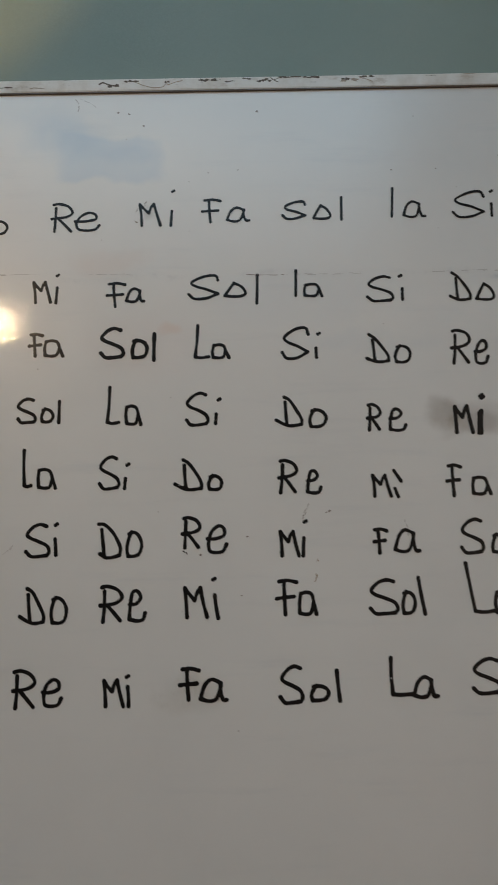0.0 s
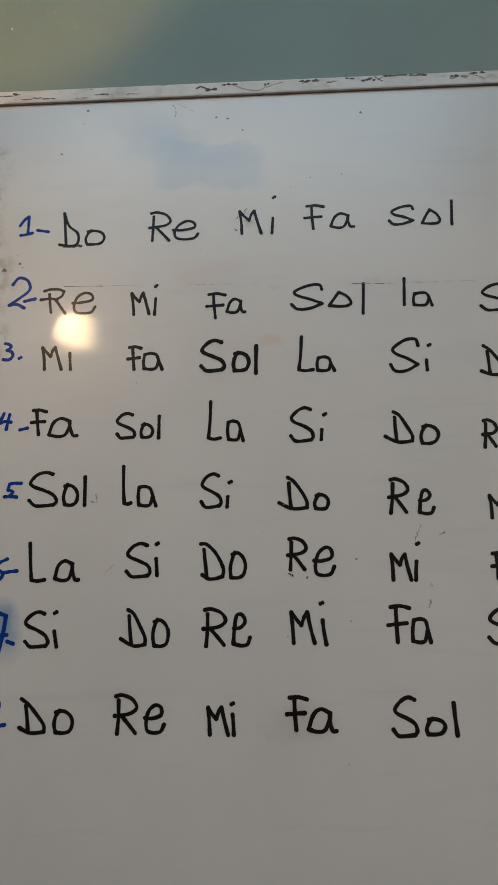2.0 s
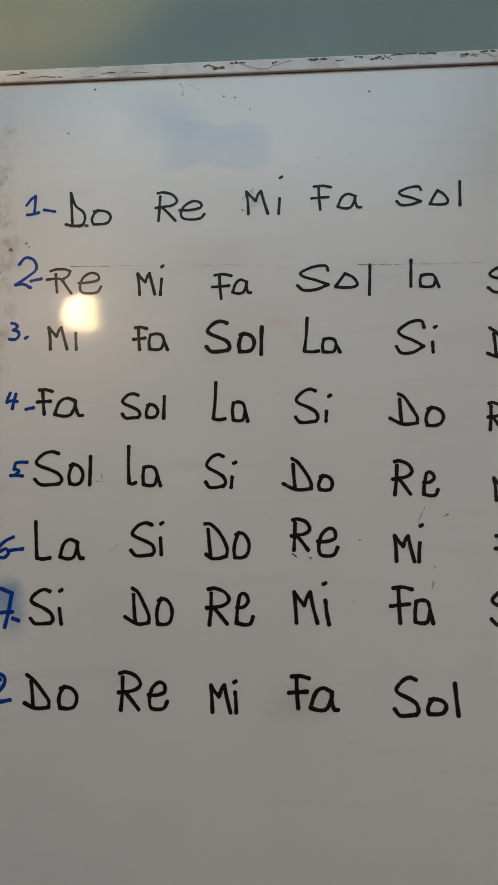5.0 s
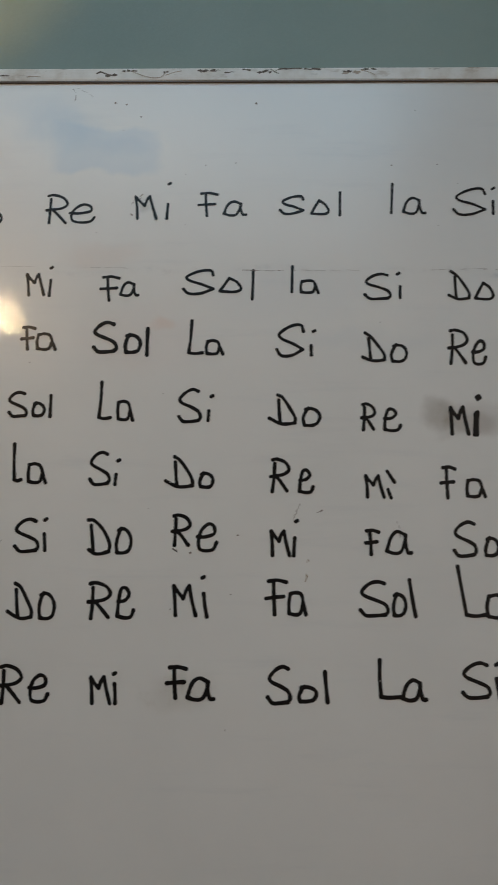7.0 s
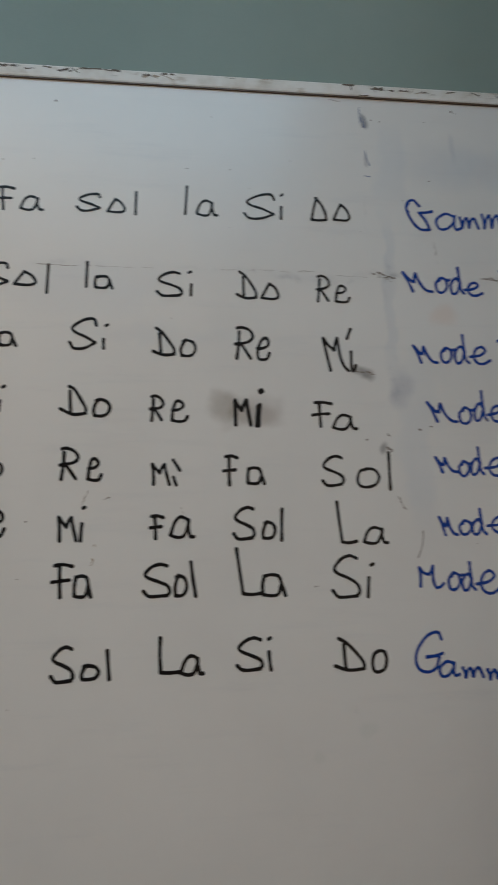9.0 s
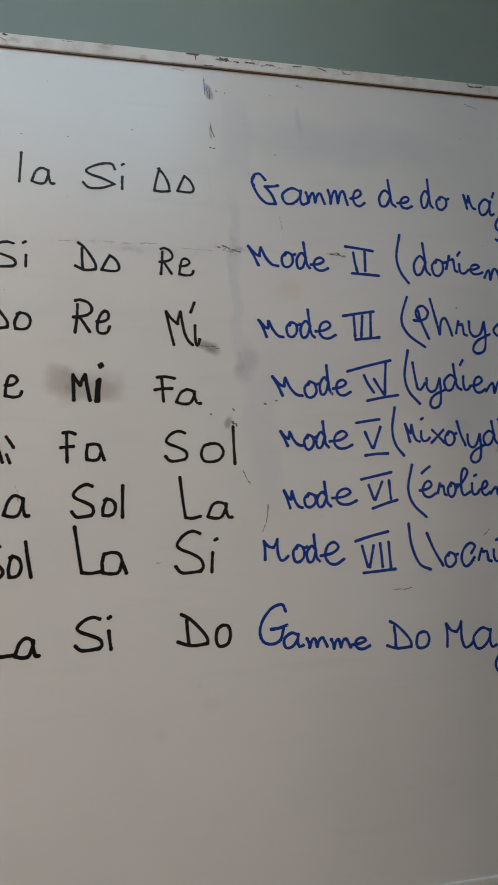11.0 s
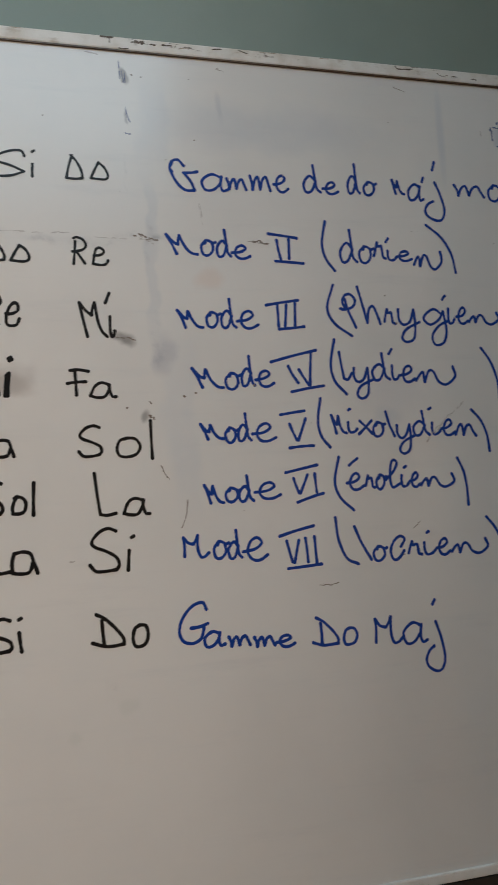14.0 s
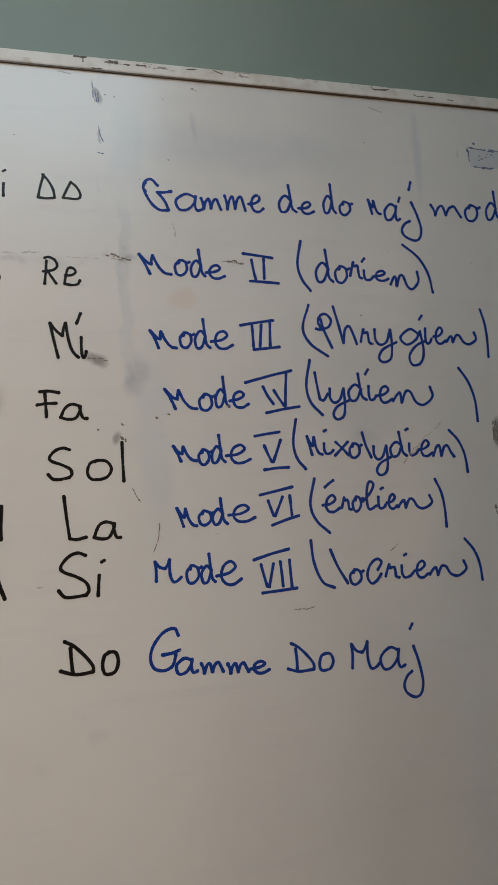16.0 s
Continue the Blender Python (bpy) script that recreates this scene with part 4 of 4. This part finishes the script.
ink("Mode", blue_ink, 0.0034, ("Mm", 0.6170, 1.1718, 0.0278, 0.0229, 0.0011), ("oc", 0.6495, 1.1697, 0.0163, 0.0178, 0.0009), ("d", 0.6656, 1.1685, 0.0153, 0.0298, 0.0016), ("ec", 0.6819, 1.1651, 0.0266, 0.0240, 0.0014))
ink("VII", blue_ink, 0.0034, ("up", 0.7232, 1.1889, 0.0386, 0.0089, 0.0006), ("l", 0.7293, 1.1603, 0.0071, 0.0230, 0.0015), ("l2", 0.7387, 1.1597, 0.0040, 0.0237, 0.0016), ("l", 0.7502, 1.1594, 0.0040, 0.0256, 0.0018), ("l", 0.7603, 1.1574, 0.0034, 0.0287, 0.0020), ("up", 0.7310, 1.1537, 0.0379, 0.0022, 0.0002))
ink("(locrien)", blue_ink, 0.0034, ("(2", 0.7840, 1.1534, 0.0277, 0.0520, 0.0040), ("l", 0.8066, 1.1568, 0.0207, 0.0374, 0.0030), ("oc", 0.8292, 1.1553, 0.0163, 0.0157, 0.0013), ("C", 0.8501, 1.1549, 0.0165, 0.0259, 0.0023), ("rc", 0.8724, 1.1583, 0.0161, 0.0153, 0.0014), ("ic", 0.8911, 1.1582, 0.0142, 0.0135, 0.0013), ("ec", 0.9065, 1.1570, 0.0171, 0.0180, 0.0018), ("n", 0.9257, 1.1558, 0.0455, 0.0176, 0.0018), (")", 0.9683, 1.1489, 0.0229, 0.0478, 0.0052), ("dot", 0.8951, 1.1807, 0.0049, 0.0051, 0.0005))
ink("Gamme", blue_ink, 0.0036, ("G", 0.6098, 1.0845, 0.0300, 0.0408, 0.0019), ("ac", 0.6356, 1.0793, 0.0223, 0.0153, 0.0008), ("m", 0.6614, 1.0777, 0.0232, 0.0103, 0.0006), ("m", 0.6889, 1.0748, 0.0224, 0.0104, 0.0006), ("ec", 0.7132, 1.0723, 0.0203, 0.0116, 0.0008))
ink("Do", blue_ink, 0.0034, ("D", 0.7535, 1.0692, 0.0294, 0.0298, 0.0022), ("o0", 0.7885, 1.0674, 0.0150, 0.0180, 0.0014))
ink("Maj", blue_ink, 0.0034, ("Mm", 0.8230, 1.0640, 0.0347, 0.0292, 0.0025), ("ac", 0.8576, 1.0618, 0.0293, 0.0227, 0.0021), ("j", 0.8832, 1.0294, 0.0221, 0.0540, 0.0052), ("up", 0.8965, 1.1023, 0.0026, 0.0048, 0.0005))

# ---- dried residue: specks and broken scuffs on the surface ----
random.seed(11)
RESIDUE = {}


def residue_mesh(mat):
    return RESIDUE.setdefault(mat.name, (bmesh.new(), mat))[0]


def speck(x, z, size, mat):
    """A small ragged crumb of dried ink, flat on the board."""
    bm = residue_mesh(mat)
    n, seed = 9, random.random() * 40
    rim = []
    for k in range(n):
        a = 2 * math.pi * k / n
        r = size * (0.5 + 0.45 * noise.noise((seed, math.cos(a) * 1.3, math.sin(a) * 1.3)))
        rim.append((x + r * math.cos(a) * 1.15, z + r * math.sin(a)))
    top = [bm.verts.new((u, -0.0004, v)) for u, v in rim]
    low = [bm.verts.new((u, -0.0001, v)) for u, v in rim]
    bm.faces.new(top)
    for k in range(n):
        bm.faces.new((top[k], top[(k + 1) % n], low[(k + 1) % n], low[k]))


def scuff(x0, z0, x1, z1, width, mat, pieces=4, bow=0.0, stray=0.0008, fill=0.6):
    """A broken trace from one place to another, of short uneven dashes; bow bends it sideways."""
    a, b = Vector((x0, z0)), Vector((x1, z1))
    side = Vector((z0 - z1, x1 - x0)).normalized()
    bm = residue_mesh(mat)
    for k in range(pieces * 2):
        u0 = max(0.0, (k // 2 + random.uniform(-0.3, 0.5)) / pieces)
        u1 = min(1.0, u0 + random.uniform(0.4, 1.5) * fill / pieces)
        drift = random.gauss(0, 0.6) * stray
        pts = []
        for i in range(4):
            u = u0 + (u1 - u0) * i / 3
            pts.append(a.lerp(b, u) + side * (bow * 4 * u * (1 - u) + drift + random.uniform(-0.3, 0.3) * stray))
        ribbon(bm, spline(pts, 3), width * random.uniform(0.25, 1.0), 0.00018 + 0.00003 * (k % 3))


# the faint ridge across the board where residue caught
scuff(-0.089, 1.5276, -0.048, 1.5271, 0.0007, brown_residue, 3, fill=0.95, stray=0.0002)
scuff(-0.045, 1.5271, -0.005, 1.5267, 0.0005, grey_ink, 3, stray=0.0004)
scuff(0.040, 1.5258, 0.100, 1.5245, 0.0006, grey_ink, 3, stray=0.0006, fill=0.4)
scuff(0.208, 1.5222, 0.252, 1.5216, 0.0008, brown_residue, 6, fill=0.75, stray=0.0003)
scuff(0.255, 1.5218, 0.330, 1.5216, 0.0006, grey_ink, 5, stray=0.0006, fill=0.5)
scuff(0.400, 1.5222, 0.488, 1.5228, 0.0006, grey_ink, 5, stray=0.0008, fill=0.5)
scuff(0.492, 1.5232, 0.510, 1.5240, 0.0013, grey_ink, 3, stray=0.0008)
scuff(0.535, 1.5200, 0.572, 1.5185, 0.0007, grey_ink, 4, stray=0.0008)
scuff(0.578, 1.5240, 0.604, 1.5180, 0.0016, brown_residue, 6, stray=0.0022, fill=0.8)
scuff(0.584, 1.5200, 0.600, 1.5160, 0.0011, grey_ink, 4, stray=0.0018)
scuff(0.706, 1.5212, 0.730, 1.5188, 0.0012, brown_residue, 5, stray=0.0014, fill=0.75)
# rubbed-out pen marks under the top strip
scuff(0.5678, 1.7265, 0.5688, 1.7050, 0.0012, faded_ink, 2, fill=0.95, stray=0.0003)
for k in range(5):
    scuff(0.5700 + 0.0013 * k, 1.7120 + 0.0018 * (k % 3), 0.5712 + 0.0012 * k, 1.7005, 0.0015, faded_ink if k % 2 else grey_ink, 2, fill=0.9, stray=0.0005)
scuff(0.5738, 1.6715, 0.5790, 1.6530, 0.0012, faded_ink, 2, bow=-0.0012, fill=0.95, stray=0.0003)
scuff(0.572, 1.6405, 0.579, 1.6395, 0.0014, faded_ink, 2)
scuff(0.678, 1.7275, 0.688, 1.7235, 0.0010, brown_residue, 3)
scuff(0.530, 1.7330, 0.550, 1.7308, 0.0011, grey_ink, 3)
scuff(0.898, 1.7245, 0.916, 1.7190, 0.0009, brown_residue, 4)
scuff(0.022, 1.7300, 0.0245, 1.7150, 0.0007, brown_residue, 4, bow=0.003, stray=0.0005)
scuff(0.026, 1.7310, 0.046, 1.7190, 0.0007, grey_ink, 4, bow=0.002)
scuff(0.652, 1.5640, 0.655, 1.5360, 0.0009, grey_ink, 4)
# an old stamped rectangle, mostly wiped away
scuff(1.0270, 1.6830, 1.0282, 1.6640, 0.0022, faded_ink, 4, stray=0.0010)
scuff(1.0300, 1.6815, 1.0780, 1.6800, 0.0016, faded_ink, 6, stray=0.0012)
scuff(1.0320, 1.6570, 1.0640, 1.6560, 0.0017, faded_ink, 5, stray=0.0012)
scuff(1.0400, 1.6700, 1.0700, 1.6760, 0.0012, faded_ink, 5, stray=0.0040, fill=0.3)
speck(1.0365, 1.6885, 0.0032, faded_ink)
speck(1.0480, 1.6565, 0.0040, faded_ink)
scuff(1.0125, 1.6760, 1.0130, 1.6690, 0.0011, grey_ink, 2)
# brown ticks and arcs among the words
scuff(0.599, 1.2710, 0.607, 1.2540, 0.0009, brown_residue, 4, bow=-0.0010, stray=0.0006)
scuff(0.6245, 1.2330, 0.6175, 1.2040, 0.0010, brown_residue, 3, bow=0.0020, fill=0.85, stray=0.0005)
scuff(0.5020, 1.1752, 0.5090, 1.1768, 0.0013, grey_ink, 2)
scuff(0.7655, 1.1345, 0.7870, 1.1345, 0.0011, brown_residue, 4, bow=-0.0016, stray=0.0006, fill=0.85)
scuff(0.900, 1.2860, 0.958, 1.3350, 0.0009, grey_ink, 9, stray=0.0016, fill=0.7)
scuff(0.905, 1.2870, 0.930, 1.3080, 0.0012, grey_ink, 5, stray=0.0020)
scuff(0.880, 1.1880, 0.889, 1.1960, 0.0009, brown_residue, 3)
scuff(1.0170, 1.2330, 1.0230, 1.2130, 0.0016, brown_residue, 4, stray=0.0016)
for k in range(5):
    scuff(1.0255 + 0.0022 * k, 1.3335, 1.0245 + 0.0022 * k, 1.3100, 0.0018, brown_residue, 4, stray=0.0010, fill=0.75)
scuff(0.556, 1.4090, 0.576, 1.4065, 0.0013, brown_residue, 4, stray=0.0010)
scuff(0.588, 1.3250, 0.594, 1.3190, 0.0026, brown_residue, 3, stray=0.0015)
scuff(0.588, 1.3400, 0.592, 1.3365, 0.0012, brown_residue, 2)
scuff(0.2665, 1.2790, 0.2590, 1.2640, 0.0010, brown_residue, 4, stray=0.0010)
scuff(0.2830, 1.2690, 0.2890, 1.2720, 0.0009, brown_residue, 3)
scuff(0.2735, 1.2240, 0.2728, 1.2200, 0.0012, chip_tan, 2)
scuff(0.2720, 1.2100, 0.2695, 1.2010, 0.0013, chip_tan, 3, bow=0.0012, stray=0.0008)
scuff(-0.0560, 1.3060, -0.0440, 1.3040, 0.0008, chip_tan, 3, bow=-0.0015)
scuff(-0.0500, 1.3120, -0.0470, 1.3030, 0.0007, chip_tan, 2)
scuff(-0.0400, 1.2340, -0.0300, 1.2420, 0.0008, grey_ink, 4)
scuff(0.0900, 1.5960, 0.1030, 1.6080, 0.0009, brown_residue, 4, stray=0.0012)
scuff(0.0885, 1.5850, 0.0935, 1.5825, 0.0009, brown_residue, 2)
scuff(0.1400, 1.2345, 0.1440, 1.2290, 0.0011, black_ink, 3, stray=0.0010)
scuff(0.3620, 1.2610, 0.3650, 1.2450, 0.0009, grey_ink, 3)
for k in range(4):
    scuff(-0.0945 + 0.0010 * k, 1.5738 - 0.0008 * k, -0.0700, 1.5725 - 0.0008 * k, 0.0011, black_ink, 4, stray=0.0005)
for x, z, size in ((-0.070, 1.727, 0.0022), (-0.097, 1.677, 0.0020), (0.070, 1.713, 0.0018), (0.082, 1.711, 0.0018), (-0.154, 1.547, 0.0040),
                   (-0.137, 1.554, 0.0026), (-0.134, 1.550, 0.0016), (-0.164, 1.523, 0.0020), (0.098, 1.697, 0.0018), (0.223, 1.712, 0.0026)):
    speck(x, z, size, brown_residue)
for x, z, size in ((0.582, 1.710, 0.0016), (0.639, 1.348, 0.0022), (0.626, 1.344, 0.0026), (0.565, 1.333, 0.0022), (0.704, 1.356, 0.0026),
                   (0.867, 1.461, 0.0022), (0.879, 1.427, 0.0022), (0.157, 1.230, 0.0022), (0.204, 1.247, 0.0018), (0.867, 1.160, 0.0016)):
    speck(x, z, size, brown_residue)
for k in range(46):
    speck(random.uniform(BOARD_L + 0.03, BOARD_R - 0.05), random.choice((random.uniform(1.05, 1.72), random.uniform(1.52, 1.72))),
          random.uniform(0.0007, 0.0016), random.choice((grey_ink, grey_ink, brown_residue)))

for bm, mat in RESIDUE.values():
    bmesh.ops.recalc_face_normals(bm, faces=bm.faces[:])
    tagged(part("ink_residue", bm, mat, board), "specks and scuffs of half-wiped marker ink", kind="stuff")


# ---- chips along the top strip ----
def chip(x, z, w, h, mat=chip_brown, pieces=3):
    """Flaked paint at the strip's outer edge: a few ragged flakes side by side."""
    for i in range(pieces):
        bm = bmesh.new()
        cx = x + (i / max(1, pieces - 1) - 0.5) * w * 0.8 + random.uniform(-0.1, 0.1) * w
        cz = z + random.uniform(-0.3, 0.3) * h
        rx, rz, seed, n = w / pieces * random.uniform(0.5, 0.9), h * random.uniform(0.25, 0.5), random.random() * 60, 11
        rim = []
        for k in range(n):
            a = 2 * math.pi * k / n
            r = 1 + 0.9 * noise.noise((seed, math.cos(a) * 1.8, math.sin(a) * 1.8))
            rim.append((cx + rx * r * math.cos(a), min(cz + rz * r * math.sin(a), BOARD_T + STRIP - 0.0007)))
        top = [bm.verts.new((u, FRONT - 0.0003 - 0.00005 * i, v)) for u, v in rim]
        low = [bm.verts.new((u, FRONT + 0.0002, v)) for u, v in rim]
        bm.faces.new(top)
        for k in range(n):
            bm.faces.new((top[k], top[(k + 1) % n], low[(k + 1) % n], low[k]))
        bmesh.ops.recalc_face_normals(bm, faces=bm.faces[:])
        part("paint_chip", bm, mat, board)


def crack(mat, width, *pts):
    bm = bmesh.new()
    ribbon(bm, spline([Vector(q) for q in pts], 4), width, 0.0003)
    bmesh.ops.translate(bm, verts=bm.verts[:], vec=(0, FRONT, 0))
    bmesh.ops.recalc_face_normals(bm, faces=bm.faces[:])
    part("paint_crack", bm, mat, board)


EDGE = BOARD_T + STRIP - 0.0015
chip(-0.183, 1.7465, 0.010, 0.0016)
chip(-0.161, 1.7465, 0.012, 0.0018)
chip(-0.148, 1.7480, 0.005, 0.0050, pieces=1)
chip(-0.137, 1.7420, 0.010, 0.0010)
chip(-0.125, 1.7430, 0.009, 0.0018)
chip(-0.113, 1.7415, 0.012, 0.0014)
chip(-0.077, 1.7405, 0.010, 0.0012, chip_tan)
chip(-0.054, 1.7440, 0.012, 0.0012)
chip(-0.022, 1.7430, 0.012, 0.0014, chip_tan)
crack(chip_brown, 0.0017, (0.049, 1.7462), (0.053, 1.7482), (0.058, 1.7462), (0.063, 1.7445), (0.068, 1.7440))
chip(0.0645, 1.7445, 0.008, 0.0036, pieces=2)
chip(0.084, 1.7495, 0.012, 0.0028)
crack(chip_tan, 0.0011, (0.088, 1.7485), (0.098, 1.7440), (0.109, 1.7412), (0.119, 1.7418), (0.124, 1.7470))
crack(chip_tan, 0.0010, (0.124, 1.7440), (0.134, 1.7475), (0.141, 1.7490))
chip(0.124, 1.7475, 0.004, 0.0030, pieces=2)
chip(0.169, 1.7490, 0.020, 0.0030, pieces=5)
chip(0.194, 1.7475, 0.004, 0.0022, pieces=1)
chip(0.213, 1.7500, 0.008, 0.0018)
chip(0.231, 1.7482, 0.015, 0.0040, pieces=4)
crack(chip_brown, 0.0010, (0.239, 1.7508), (0.243, 1.7475), (0.247, 1.7455))
crack(chip_brown, 0.0008, (0.243, 1.7480), (0.247, 1.7500), (0.251, 1.7505))
chip(0.260, EDGE, 0.022, 0.0016, pieces=4)
chip(0.284, EDGE, 0.018, 0.0030, pieces=4)
chip(0.326, 1.7460, 0.013, 0.0040, chip_tan, 2)
chip(0.322, 1.7470, 0.006, 0.0030, pieces=2)
chip(0.346, EDGE, 0.009, 0.0030, pieces=2)
crack(chip_tan, 0.0012, (0.338, 1.7492), (0.345, 1.7470), (0.352, 1.7440))
chip(0.460, EDGE, 0.010, 0.0012, chip_tan)
crack(chip_brown, 0.0012, (0.555, 1.7508), (0.5585, 1.7495), (0.559, 1.7450))
chip(0.556, EDGE, 0.008, 0.0024, pieces=2)
chip(0.573, 1.7392, 0.008, 0.0012)
chip(0.592, 1.7490, 0.012, 0.0042, pieces=4)
chip(0.607, 1.7470, 0.006, 0.0020)
chip(0.623, 1.7480, 0.010, 0.0020)
crack(chip_tan, 0.0009, (0.637, 1.7450), (0.642, 1.7465), (0.648, 1.7462))
chip(0.680, 1.7495, 0.010, 0.0016)
crack(chip_brown, 0.0013, (0.706, 1.7508), (0.711, 1.7490), (0.716, 1.7475))
chip(0.742, EDGE, 0.016, 0.0012, chip_tan)
chip(0.811, EDGE, 0.010, 0.0012, chip_tan)
crack(chip_brown, 0.0011, (0.902, 1.7500), (0.906, 1.7470), (0.914, 1.7480), (0.925, 1.7490))
chip(0.912, 1.7475, 0.018, 0.0020, pieces=4)
crack(chip_brown, 0.0009, (0.958, 1.7465), (0.964, 1.7435), (0.972, 1.7450))
chip(0.981, 1.7445, 0.006, 0.0016)
chip(1.008, 1.7430, 0.008, 0.0018)

# ---- the small lamp beside the board, seen only as a reflection ----
lamp = tagged(new("wall_lamp"), "small warm reflector lamp on a wall arm beside the whiteboard", "lamp")
aim = (Vector((-0.08, 0, 1.76)) - LAMP).normalized()
turn = aim.to_track_quat("Z", "Y").to_matrix().to_4x4()
bm = bmesh.new()
rings = [(-0.075, 0.012), (-0.07, 0.02), (-0.05, 0.026), (-0.01, 0.045), (0.02, 0.052), (0.02, 0.050), (-0.01, 0.043), (-0.05, 0.022), (-0.06, 0.001)]
loops = [[bm.verts.new((r * math.cos(k * math.pi / 12), r * math.sin(k * math.pi / 12), d)) for k in range(24)] for d, r in rings]
for a, b in zip(loops, loops[1:]):
    for k in range(24):
        bm.faces.new((a[k], a[(k + 1) % 24], b[(k + 1) % 24], b[k]))
bm.transform(Matrix.Translation(LAMP) @ turn)
part("shade", bm, lamp_metal, lamp, "black enamel reflector shade", True)
back = LAMP - aim * 0.075
bm = bmesh.new()
foot = Vector((back.x - 0.12, WALL_Y, back.z + 0.12))
for a, b in ((back, Vector((back.x - 0.1, -0.3, back.z + 0.1))), (Vector((back.x - 0.1, -0.3, back.z + 0.1)), foot)):
    mid, way = (a + b) / 2, b - a
    bmesh.ops.create_cone(bm, cap_ends=True, segments=12, radius1=0.006, radius2=0.006, depth=way.length + 0.006,
                          matrix=Matrix.Translation(mid) @ way.to_track_quat("Z", "Y").to_matrix().to_4x4())
part("arm", bm, lamp_metal, lamp, "", True)
part("wall_plate", box(foot.x - 0.03, foot.x + 0.03, WALL_Y - 0.012, WALL_Y, foot.z - 0.05, foot.z + 0.05, 0.003), lamp_metal, lamp)
